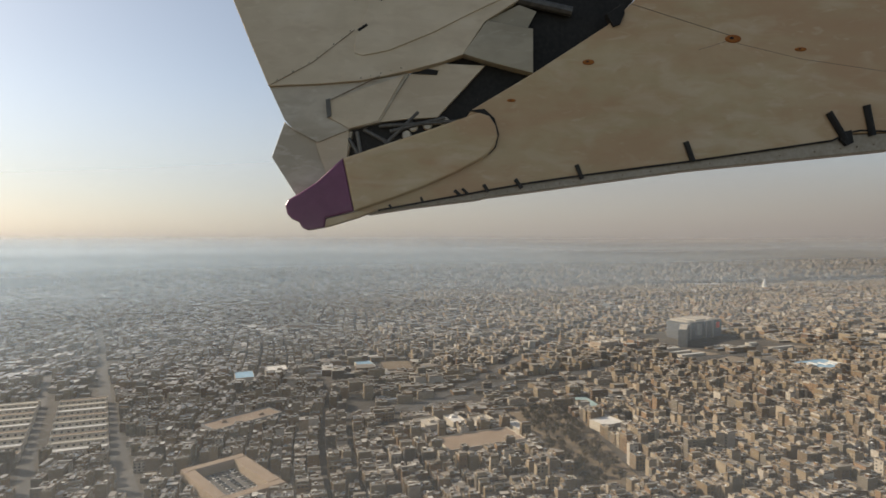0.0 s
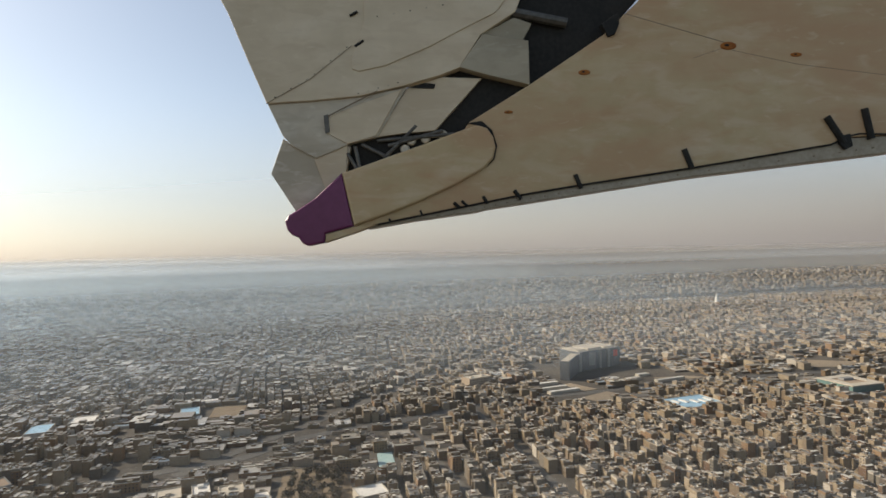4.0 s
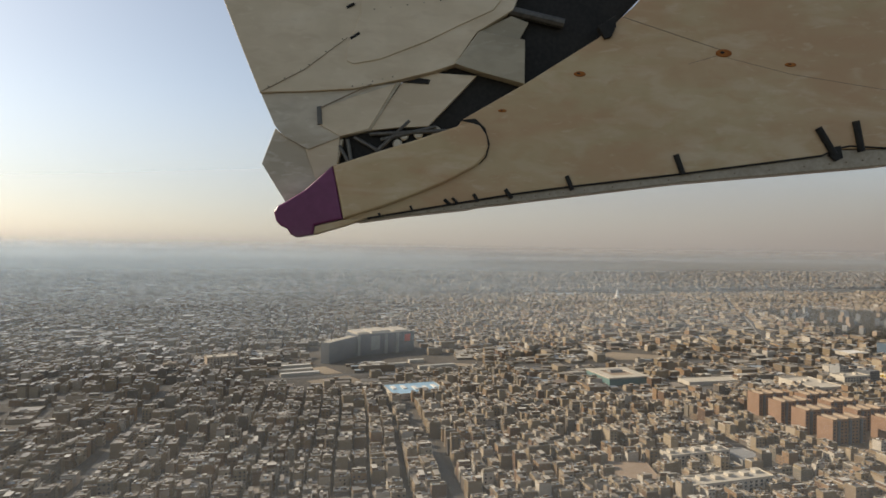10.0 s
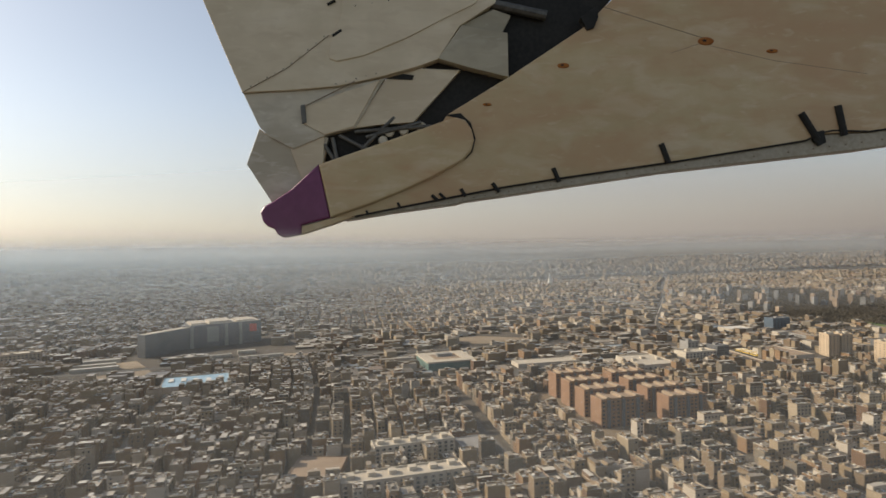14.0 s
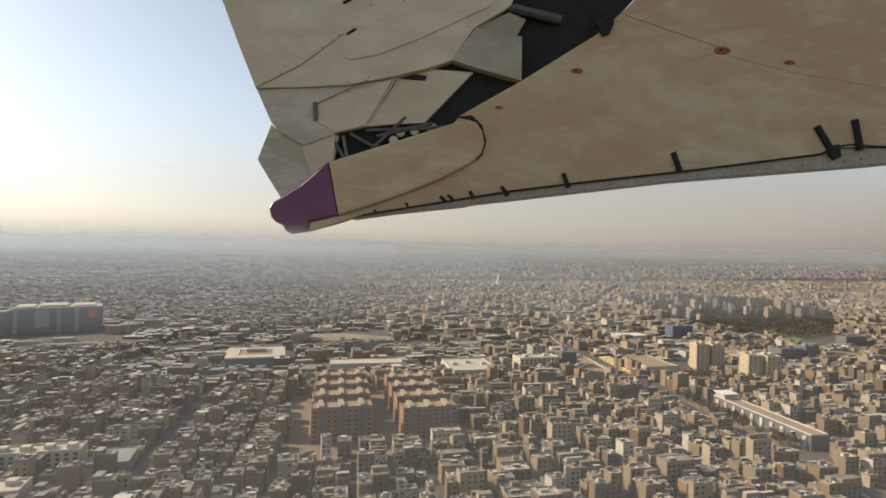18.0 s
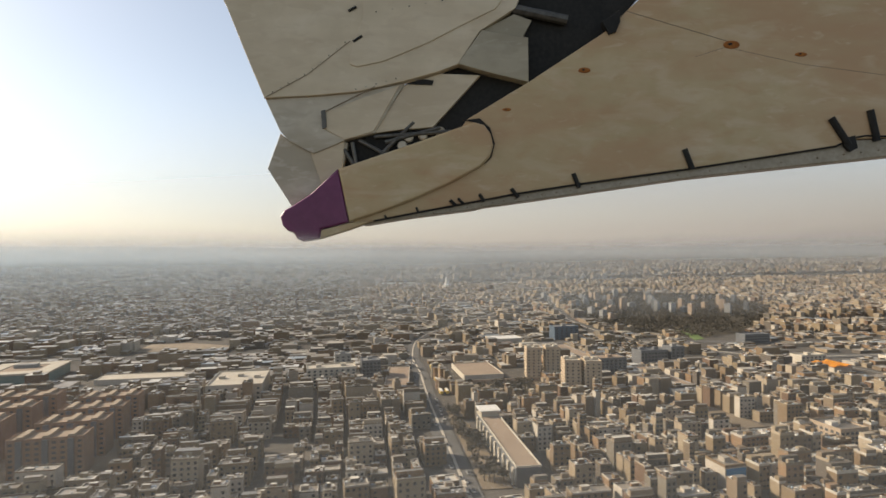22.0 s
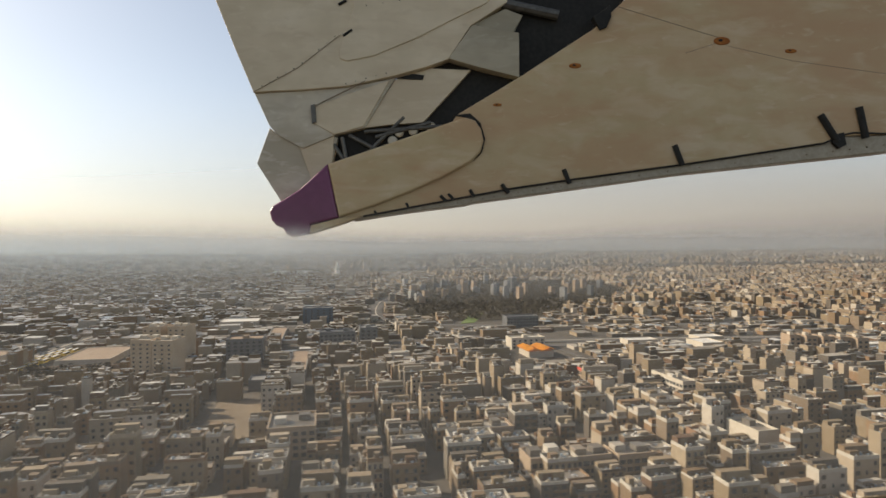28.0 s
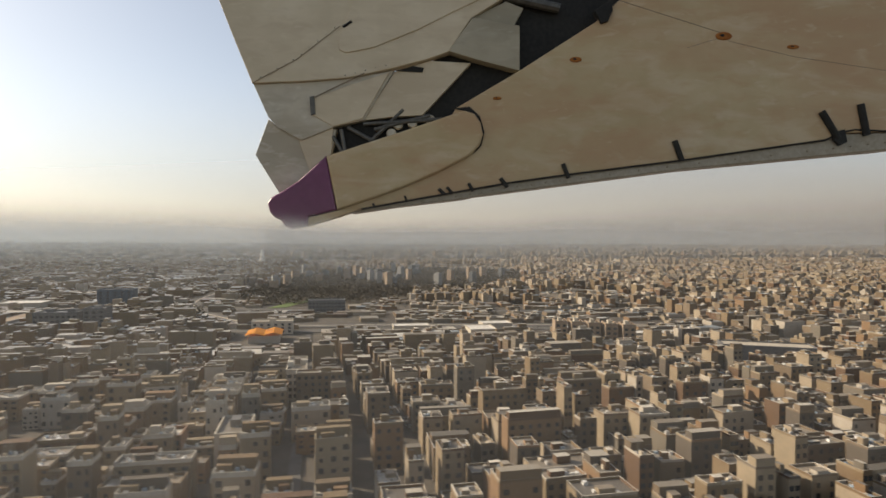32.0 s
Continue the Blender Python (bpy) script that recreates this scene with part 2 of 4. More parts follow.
def smooth_line(pts, steps=8):
    out = []
    for k in range(len(pts) - 1):
        p = [np.array(pts[min(max(k + j, 0), len(pts) - 1)], float) for j in (-1, 0, 1, 2)]
        for s in range(steps):
            u = s / steps
            out.append(tuple(0.5 * (2 * p[1] + (p[2] - p[0]) * u + (2 * p[0] - 5 * p[1] + 4 * p[2] - p[3]) * u * u + (3 * p[1] - p[0] - 3 * p[2] + p[3]) * u ** 3)))
    return out + [tuple(pts[-1])]


# ---- ground and roads ----
bm = bmesh.new()
bmesh.ops.create_grid(bm, x_segments=8, y_segments=8, size=9000)
tagged(part("ground", bm, ground_mat, None), "grey-brown dusty town ground reaching the horizon", "ground", "", "structure")
ROADS = [
    ("avenue", [(-36.5, 145), (-30, 119), (-20.2, 79.5), (-14.5, 59.4), (-11.7, 49.3), (-10, 42)], 1.4, "wide straight grey avenue between the terraced rows"),
    ("side_road", [(-32, 98), (-25.7, 73.3), (-22.6, 61.7), (-20, 52.6), (-18, 46)], 1.1, "grey asphalt road beside the terraced rows"),
    ("main_street", [(5, 66), (14, 67.3), (21.6, 68.4), (28.6, 73), (44, 76), (62, 79), (98, 78), (111, 77), (127, 74.5), (152, 73), (186, 66), (205, 58), (240, 52), (290, 40)], 1.6, "long busy asphalt street lined with shops"),
    ("diagonal_road", [(15, 65.2), (20.9, 70.8), (31.7, 80.3), (45.8, 93.6), (60.6, 107.7), (95, 138)], 1.5, "dark asphalt road running slanting through the houses"),
    ("narrow_street", [(80.8, 73), (80.2, 68), (79.4, 55), (78.4, 43), (77, 30)], 0.9, "narrow shaded street between brick houses"),
    ("north_street", [(105.6, 30), (106.4, 39), (107.6, 50), (109.2, 62), (110.0, 77)], 0.9, "straight street between the houses"),
    ("west_street", [(50.5, 40), (51.5, 59), (52.5, 71), (53, 78)], 0.8, "shaded street between low houses"),
    ("works_street", [(42.5, 45), (42.1, 56), (42, 66), (41.5, 76)], 1.0, "grey street beside workshops"),
    ("gap_street", [(193.0, 14), (193.4, 20), (194.2, 27), (195, 36), (195.6, 46)], 0.4, "deep shaded street between tall houses"),
    ("sunken_road", [(182, 54), (188, 50), (195, 47.8), (202, 47.2), (209, 46.2), (214, 44.6), (222, 40), (232, 33)], 1.5, "dark sunken expressway"),
    ("motorway", [(144.6, 18), (146.3, 28), (149.0, 45), (151.2, 57), (152.6, 66), (157, 79), (166.2, 91), (190.7, 118), (214, 146), (262, 200)], 1.5, "wide grey motorway with traffic"),
    ("curved_motorway", [(226, 43), (205, 48.5), (193, 51.5), (188, 58.5), (185, 66), (184.6, 77), (187.8, 91.8), (191.5, 101), (196, 113), (206, 136), (230, 186)], 1.8, "pale grey motorway sweeping in a long bend"),
]
CELL, X_LOW = 0.2, -130.0
TAKEN = np.zeros((3600, 1250), dtype=bool)  # plots where no ordinary house stands, by 0.2 squares


def inside(px, py, p):
    """Which of the places px, py lie inside the outline p."""
    hit = np.zeros(np.shape(px), dtype=bool)
    for k in range(len(p)):
        (x0, y0), (x1, y1) = p[k], p[(k + 1) % len(p)]
        if y0 != y1:
            hit ^= ((y0 > py) != (y1 > py)) & (px < (x1 - x0) * (py - y0) / (y1 - y0) + x0)
    return hit


def claim(p, test, margin=0.0):
    p = np.asarray(p, float)
    i0, j0 = np.maximum(0, ((p.min(0) - margin - (X_LOW, 0)) / CELL).astype(int))
    i1, j1 = np.minimum(TAKEN.shape, ((p.max(0) + margin - (X_LOW, 0)) / CELL).astype(int) + 2)
    if i1 > i0 and j1 > j0:
        px, py = np.meshgrid(X_LOW + CELL * np.arange(i0, i1), CELL * np.arange(j0, j1), indexing="ij")
        TAKEN[i0:i1, j0:j1] |= test(px, py)


for i, (kind, pts, w, label) in enumerate(ROADS):
    line = smooth_line(pts)
    ribbon(kind, line, w, 0.02 + 0.004 * i, road_mat, label)
    if kind.endswith("motorway"):
        ribbon("median", line, 0.16, 0.1, pale_mat, "pale concrete barrier along the middle of the motorway")
    r = w / 2 + (0.15 if kind in ("gap_street", "narrow_street", "north_street") else 0.38)
    for (ax, ay), (bx, by) in zip(line[:-1], line[1:]):
        dx, dy = bx - ax, by - ay

        def close_to(px, py):
            u = np.clip(((px - ax) * dx + (py - ay) * dy) / (dx * dx + dy * dy + 1e-9), 0, 1)
            return (px - ax - u * dx) ** 2 + (py - ay - u * dy) ** 2 < r * r

        claim([(ax, ay), (bx, by)], close_to, r)


def keep(*pts):
    claim(pts, lambda px, py: inside(px, py, pts))


def keep_box(x0, y0, x1, y1):
    keep((x0, y0), (x1, y0), (x1, y1), (x0, y1))


def blocked(x, y):
    i, j = int((x - X_LOW) / CELL), int(y / CELL)
    return 0 <= i < TAKEN.shape[0] and 0 <= j < TAKEN.shape[1] and bool(TAKEN[i, j])


# ---- landmark buildings ----
def window_mesh(sx, sz, name="window"):
    """One recessed-looking window: a dark pane in a thin proud frame."""
    me = bpy.data.meshes.new(name)
    bm = block(sx, 0.02, sz)
    bm.to_mesh(me)
    bm.free()
    me.materials.append(glass_mat)
    return me


def windows_on(parent, me, sx, sy, z0, storeys, bays, rise=0.32, sides="front", w_in=0.25):
    """Window parts in rows on the front and, where asked, on the end walls."""
    for s in range(storeys):
        for b in range(bays):
            ob = new("window", me)
            ob.parent = parent
            ob.matrix_local = pose(-sx / 2 + sx * (b + 0.5) / bays, -sy / 2 - 0.008, z0 + s * rise)
        if sides == "all":
            n = max(1, int(sy / (sx / bays)))
            for b in range(n):
                ob = new("window", me)
                ob.parent = parent
                ob.matrix_local = pose(-sx / 2 - 0.008, -sy / 2 + sy * (b + 0.5) / n, z0 + s * rise, 0, 0, 90)


def building(name, x, y, turn, sx, sy, h, wall, roof, label, category="building", storeys=0, bays=0, sides="front", heads=1, para=0.08, win=(0.22, 0.17), group=""):
    """A flat-roofed building: walls, roof deck, parapet, roof houses, window rows."""
    ob = empty(name, x, y, 0, turn)
    tagged(ob, label, category, group)
    part("wall", block(sx, sy, h - 0.06), wall, ob)
    part("roof_deck", block(sx - 0.12, sy - 0.12, 0.03, 0, 0, h - 0.06), roof, ob)
    part("parapet", rim(sx, sy, para + 0.06, 0.06, h - 0.06), wall, ob)
    for k in range(heads):
        part("stair_head", block(min(0.5, sx * 0.3), min(0.5, sy * 0.4), 0.26, -sx / 2 + sx * (k + 0.5) / heads, random.uniform(-0.1, 0.2) * sy, h - 0.04), roof, ob)
    if storeys:
        windows_on(ob, window_mesh(*win), sx, sy, 0.14, storeys, bays, (h - 0.15) / storeys, sides)
    keep_turned(x, y, turn, sx, sy)
    return ob


def keep_turned(x, y, turn, sx, sy):
    c, s = math.cos(radians(turn)), math.sin(radians(turn))
    keep(*[(x + a * c - b * s, y + a * s + b * c) for a, b in ((-sx / 2 - .3, -sy / 2 - .3), (sx / 2 + .3, -sy / 2 - .3), (sx / 2 + .3, sy / 2 + .3), (-sx / 2 - .3, sy / 2 + .3))])


# great slab-sided hall with a lower wing
hall = empty("exhibition_hall", 79.7, 92.9, 0, 13)
tagged(hall, "huge grey windowless hall with pale roof edges and a red panel", "hall")
part("main_wall", block(10.9, 5.2, 3.55, 5.45, 2.6, 0), dark_mat, hall)
part("roof_deck", block(10.6, 4.9, 0.05, 5.45, 2.6, 3.55), pale_mat, hall)
bent = Matrix.Rotation(radians(34), 4, "Z")
for nm, sx, sy, sz, z, m, lab in (("wing_wall", 7.8, 1.6, 3.3, 0, dark_mat, "lower grey side wing"), ("wing_roof", 7.5, 1.3, 0.05, 3.3, pale_mat, "")):
    bm = block(sx, sy, sz, -3.9, 0.8, z)
    bmesh.ops.transform(bm, matrix=bent, verts=bm.verts)
    part(nm, bm, m, hall, lab)
for x0, w, hh in ((1.4, 2.2, 0.2), (4.7, 3.4, 0.3), (8.6, 2.8, 0.2)):
    part("roof_box", block(w, 4.2, hh, x0, 2.7, 3.6), pale_mat, hall, "pale roof-top plant box")
part("red_panel", block(1.1, 0.06, 1.2, 9.6, -0.03, 1.9), red_mat, hall, "faded red square panel on the front")
part("pale_panel", block(1.7, 0.06, 2.4, 3.4, -0.03, 0.8), grey_mat, hall, "pale grey upright panel")
for x0 in (0.3, 5.4, 7.6):
    part("pilaster", block(0.5, 0.3, 3.6, x0, -0.1, 0), grey_mat, hall)
keep_box(72, 85.5, 92.5, 101)
sheet("yard_west", [(70, 76.5), (76, 78.5), (77.5, 74.5), (72, 72.6)], 0.03, sand_mat, "bare sandy yard beside the great hall")
sheet("yard_north", [(66.5, 84), (73.5, 85.5), (75.5, 80.2), (69, 79.8)], 0.03, sand_mat, "bare sandy plot in front of the great hall")
sheet("yard_east", [(88.5, 83.5), (95, 82.5), (97.5, 80.4), (91, 80.2)], 0.03, sand_mat, "wide bare sandy plot east of the hall")
sheet("yard_far", [(119.5, 79.5), (128.5, 76.5), (133.5, 79), (121, 88)], 0.03, sand_mat, "bare brown plot behind the shops")
for q in ((67, 72.6, 77.5, 86), (88, 79.5, 97.5, 84), (119, 76.5, 131, 86)):
    keep_box(*q)
for x0, y0, sx, sy in ((69.5, 80.6, 5.5, 1.0), (69, 83.0, 5, 0.9), (68.5, 86, 6, 1.0), (84.5, 83.5, 3, 0.8), (90, 80.8, 6, 0.8), (88, 85.5, 2.5, 0.9)):
    building("shed", x0, y0, 5, sx, sy, 0.45, pale_mat, white_mat, "long low shed with a white sheet roof", "shed", heads=0, para=0.03, group="sheds by the hall")
keep_box(83, 79.5, 95, 91)

# covered market with a blue roof
market = building("covered_market", 82.6, 66.8, 2, 7.0, 5.2, 0.7, pale_mat, blue_mat, "low market hall with a patched blue sheet roof", "market hall", heads=0, para=0.05)
for k in range(5):
    part("roof_light", block(0.5, 1.6, 0.12, -2.6 + 1.3 * k, random.uniform(-1, 1), 0.67), white_mat, market)

# courtyard office with a pale roof ring and green glass front
court = empty("courtyard_office", 112.4, 66.4, 0, -2)
tagged(court, "low square office with cream roof ring and green glass front", "office")
part("wall", block(6.2, 6.0, 0.95), mat("green_glass", (0.10, 0.17, 0.16), (0.14, 0.21, 0.19), 1, 0.3, bump=0), court, "green-tinted glass front")
part("roof_ring", rim(6.4, 6.2, 0.16, 1.4, 0.95), pale_mat, court, "broad cream roof ring")
part("inner_roof", block(3.4, 3.2, 0.1, 0, 0, 0.95), brown_roof_mat, court)
part("skylight", block(2.0, 0.9, 0.35, 0, 0.6, 1.05), grey_mat, court)
keep_box(109, 62.2, 117, 70.4)
building("warehouse", 124.4, 61.6, -6, 8.4, 2.6, 0.5, pale_mat, pale_mat, "long low warehouse with a cream roof", "warehouse", heads=0, para=0.03)
sheet("car_park", [(117.5, 56), (121.5, 55), (122, 59.5), (118, 60)], 0.03, road_mat, "asphalt car park beside the brick flats")
keep_box(117, 54.5, 122.5, 60)


def brick_flats(x, y, sx, sy, h, storeys, bays):
    ob = empty("apartment_block", x, y, 0, -3)
    tagged(ob, "orange-brown brick apartment block with pale roof ribs", "apartment block", "brick apartment blocks")
    part("wall", block(sx, sy, h), brick_mat, ob)
    part("roof_deck", block(sx - 0.1, sy - 0.1, 0.02, 0, 0, h), brown_roof_mat, ob)
    part("parapet", rim(sx, sy, 0.1, 0.05, h), brick_mat, ob)
    for k in range(3):
        part("stair_head", block(0.34, sy * 0.95, 0.2, -sx / 2 + sx * (k + 0.5) / 3, 0, h + 0.02), tan_mat, ob, "pale rendered stair head across the roof")
        part("stair_shaft", block(0.3, 0.12, h, -sx / 2 + sx * (k + 0.5) / 3, -sy / 2 - 0.06, 0), dark_mat, ob)
    windows_on(ob, window_mesh(0.2, 0.14), sx, sy, 0.15, storeys, bays, (h - 0.1) / storeys)
    keep_turned(x, y, -3, sx, sy)


for k in range(4):
    brick_flats(118.1 + 0.45 * k, 38.0 + 3.2 * k, 4.2, 1.7, 2.4, 7, 9)
for k in range(4):
    brick_flats(124.2 + 0.3 * k, 37.2 + 3.1 * k, 3.9, 1.6, 2.2, 7, 9)
keep_box(114.5, 34.5, 127.8, 49.5)
sheet("forecourt", [(114, 31), (128, 30.5), (128.5, 50), (115.5, 50)], 0.025, soil_mat, "bare earth court round the brick flats")

building("civic_hall", 133.6, 53.6, -6, 4.6, 6.0, 1.35, pale_mat, pale_mat, "pale stone hall with a colonnaded front", "hall", 3, 7, heads=3)
building("office_slab", 141.8, 54.4, -3, 4.6, 2.2, 1.7, pale_mat, pale_mat, "pale office slab with window bands", "office", 5, 9, heads=2)
building("glass_office", 145.6, 54.6, -3, 1.8, 2.0, 2.1, dark_mat, grey_mat, "dark glazed office block", "office", 6, 5, heads=1)
building("tower_office", 143.2, 57.0, -3, 1.6, 1.6, 2.4, grey_mat, grey_mat, "grey square office tower", "office", 7, 3, heads=1)
for x0, y0 in ((161.6, 51.6), (163.5, 51.2), (162.1, 44.8), (163.6, 43.9)):
    building("apartment_tower", x0, y0, -18, 1.45, 1.9, 2.9, sunlit_tan_mat, pale_mat, "tall tan stone apartment tower", "apartment tower", 9, 3, "all", 2, win=(0.14, 0.12), group="tan towers")
building("dark_office", 168.6, 48.9, -5, 2.8, 2.2, 2.0, dark_mat, brown_roof_mat, "dark square office with a brown roof", "office", 6, 6, heads=1)
building("blue_office", 176.3, 72.0, -5, 3.6, 2.0, 1.8, blue_wall, grey_mat, "pale and dark blue panelled office", "office", 5, 5, heads=1)
building("black_office", 176.4, 52.9, -5, 3.2, 2.0, 1.6, dark_mat, dark_mat, "black glazed stepped office", "office", 4, 8, heads=2)
building("black_office", 179.2, 52.5, -5, 1.6, 1.8, 1.9, dark_mat, grey_mat, "black glazed stepped office", "office", 5, 3, heads=1)
building("shopping_row", 148.0, 53.0, -14, 2.2, 9.0, 0.6, pale_mat, brown_roof_mat, "long low shopping row with a tan roof", "shop", heads=0, para=0.05)
building("tan_roof_hall", 156.6, 54.4, -6, 4.0, 6.2, 0.5, pale_mat, brown_roof_mat, "wide low hall with a flat tan roof", "hall", heads=0, para=0.04)
building("white_hall", 167.2, 72.4, -5, 4.4, 3.2, 0.6, pale_mat, white_mat, "long hall with a bright white roof", "hall", heads=0, para=0.03)
building("long_shed", 171.2, 60.6, -6, 1.6, 9.0, 0.5, grey_mat, brown_roof_mat, "long low shed with a brown roof", "shed", heads=0, para=0.03, group="long sheds")
building("long_shed", 172.6, 46.0, -6, 1.4, 8.0, 0.5, grey_mat, brown_roof_mat, "long low shed with a brown roof", "shed", heads=0, para=0.03, group="long sheds")
building("flat_shop", 170.4, 39.6, -6, 2.6, 1.6, 0.7, dark_mat, grey_mat, "low dark shop with a flat roof", "shop", heads=1, para=0.04)
sheet("walled_lot", [(152.5, 44), (158.6, 42.4), (161.2, 48.8), (152.6, 49.9)], 0.03, soil_mat, "walled brown lot with bare trees")
keep((152.2, 43.6), (158.8, 42), (161.6, 49.4), (161.6, 56), (152.4, 57.5))
building("lot_wall", 156.9, 49.8, -7, 8.6, 0.25, 0.35, brown_roof_mat, brown_roof_mat, "long low brown boundary wall", "wall", heads=0, para=0.02)

# long depot beside the motorway
depot = empty("depot", 150.4, 32.4, 0, -8.5)
tagged(depot, "long narrow depot with a flat brown roof and white coping", "depot")
part("wall", block(1.4, 10.6, 1.05), dark_mat, depot)
part("roof_deck", block(1.2, 10.3, 0.03, 0, 0, 1.05), brown_roof_mat, depot)
part("parapet", rim(1.4, 10.6, 0.1, 0.05, 1.05), pale_mat, depot, "pale coping along the roof")
part("front_house", block(1.2, 1.2, 0.4, 0, 4.6, 1.08), pale_mat, depot)
part("front_house_roof", block(1.5, 1.5, 0.05, 0, 4.6, 1.48), white_mat, depot, "white sheet roof")
for k in range(10):
    part("buttress", block(0.12, 0.3, 0.9, -0.75, -4.8 + k * 1.05, 0), pale_mat, depot)
keep_turned(150.4, 32.4, -8.5, 2.2, 12.5)
sheet("verge", [(147.1, 27.5), (148.7, 27.2), (150.1, 38), (149.9, 44)], 0.02, soil_mat, "brown planted verge beside the motorway")
keep((147, 24), (148.4, 24), (151.2, 47), (149.5, 47))

# eastern shops, awning hall, dark slabs
awning = empty("awning_hall", 192.3, 44.2, 0, -4)
tagged(awning, "low hall under a bright orange zigzag awning", "market hall")
part("wall", block(2.2, 2.4, 0.55), pale_mat, awning)
bm = bmesh.new()
zig = [(-1.3 + 0.65 * k, 0.62 + (0.2 if k % 2 else 0.0)) for k in range(5)]
for k in range(4):
    (x0, z0), (x1, z1) = zig[k], zig[k + 1]
    vs = [bm.verts.new(c) for c in ((x0, -1.4, z0), (x1, -1.4, z1), (x1, 1.4, z1), (x0, 1.4, z0))]
    bm.faces.new(vs)
bmesh.ops.solidify(bm, geom=bm.faces[:], thickness=0.05)
part("awning", bm, orange_mat, awning, "bright orange folded awning")
keep_box(190, 41.4, 195, 47.4)
building("market_house", 192.9, 47.6, -4, 3.2, 1.6, 1.0, pale_mat, pale_mat, "pale flat-roofed market house behind the awning", "shop", 3, 6, heads=1)
building("navy_hall", 198.5, 60.6, -6, 3.8, 1.8, 1.2, dark_mat, dark_mat, "long dark glazed hall beside a lawn", "hall", 3, 10, heads=0)
sheet("lawn", [(192.5, 64.5), (194.5, 65), (199, 73.5), (197.4, 74.5)], 0.03, lawn_mat, "bright green slope of grass")
keep_box(191.5, 59.5, 201, 70)
for k in range(5):
    building("slab_block", 213.6 + 0.95 * k, 38.0 - 0.75 * k, -20, 0.9, 1.5, 1.6, brown_roof_mat, pale_mat, "dark brown slab block with a pale roof", "apartment block", 4, 2, heads=1, group="row of dark slabs")
for x0, y0, sx, sy in ((209.2, 43.2, 2.2, 2.6), (211.5, 45.6, 2.6, 1.8), (221.5, 37.5, 5, 1.4), (225, 35.5, 3, 2), (204, 46, 3, 1.6)):
    building("workshop", x0, y0, -8, sx, sy, 0.5, pale_mat, white_mat, "low workshop with a pale sheet roof", "workshop", heads=0, para=0.03, group="workshops")
building("dark_depot", 223.0, 28.2, -32, 5.4, 1.9, 1.05, dark_mat, pale_mat, "long dark-sided depot with a pale roof", "depot", heads=0, para=0.06)
sheet("side_yard", [(166.8, 29.4), (169.8, 29.2), (170.4, 36.5), (167.4, 36.8)], 0.03, soil_mat, "dim open yard between houses")
keep((166.6, 29.2), (170.0, 29.0), (170.6, 36.7), (167.2, 37))
building("tan_apartments", 171.3, 27.0, -5, 2.1, 2.4, 1.4, tan_mat, thing_roof, "broad tan apartment house with rows of windows", "apartment house", 4, 6, "all", 2)
building("brown_house", 180.2, 24.2, -5, 1.4, 1.3, 1.2, brown_roof_mat, thing_roof, "square dark brown house with a blank end wall", "house", 0, 0, heads=1)
building("pale_apartments", 193.9, 28.9, -5, 0.95, 3.2, 1.4, pale_mat, thing_roof, "long pale apartment house beside the deep street", "apartment house", 4, 3, "all", 3)
red = building("shop_house", 190.7, 33.4, -5, 0.9, 1.1, 1.1, tan_mat, thing_roof, "tan shop house with a red roof-top panel", "shop", 3, 3, "all", 1)
part("roof_panel", block(0.06, 1.0, 0.2, -0.48, 0, 1.02), red_mat, red, "red panel along the roof edge")
building("white_house", 191.4, 20.6, -5, 1.1, 2.0, 1.15, pale_mat, thing_roof, "house with a blank whitewashed end wall", "house", 0, 0, heads=1)
building("brick_house", 189.2, 21.2, -5, 1.0, 1.1, 0.9, brick_mat, thing_roof, "orange brick house with a pale parapet", "house", 3, 3, heads=1)
for k in range(3):
    building("tan_house", 180.8 + 1.75 * k, 20.6 - 0.35 * k, -5, 1.6, 1.3, 1.05, tan_mat, thing_roof, "tan terraced house with small dark windows", "house", 3, 5, heads=2, group="tan front row")
blue = building("blue_house", 159.6, 24.0, -3, 1.3, 1.5, 1.4, thing_wall, thing_roof, "house with a deep blue panelled front", "house", 0, 0, heads=1)
part("front_panel", block(1.16, 0.05, 1.2, 0, -0.77, 0.08), blue_panel, blue, "deep blue front panels")

# western end: courtyard garage, brown hall, blue roofs, rows
ring = empty("courtyard_garage", -4.4, 50.2, 0, 25)
tagged(ring, "hollow square garage building with tan roofs round a car park", "garage")
for nm, sx, sy, x0, y0 in (("north_range", 5.4, 0.9, 0, 3.75), ("south_range", 5.4, 0.9, 0, -3.75), ("west_range", 0.9, 6.6, -2.25, 0), ("east_range", 1.1, 6.6, 2.15, 0)):
    p = part(nm, block(sx, sy, 0.8, x0, y0, 0), tan_mat, ring)
    part("roof", block(sx - 0.1, sy - 0.1, 0.04, x0, y0, 0.8), brown_roof_mat, p)
c, s = math.cos(radians(25)), math.sin(radians(25))
sheet("car_park_court", [(-4.4 + a * c - b * s, 50.2 + a * s + b * c) for a, b in ((-1.7, -3.2), (1.5, -3.2), (1.5, 3.2), (-1.7, 3.2))], 0.03, road_mat, "asphalt car park inside the garage square")
keep_turned(-4.4, 50.2, 25, 6.2, 9.2)
building("brown_hall", 18.5, 52.1, 5, 8.2, 3.8, 0.8, pale_mat, brown_roof_mat, "wide hall with a flat brown roof", "hall", heads=0, para=0.05)
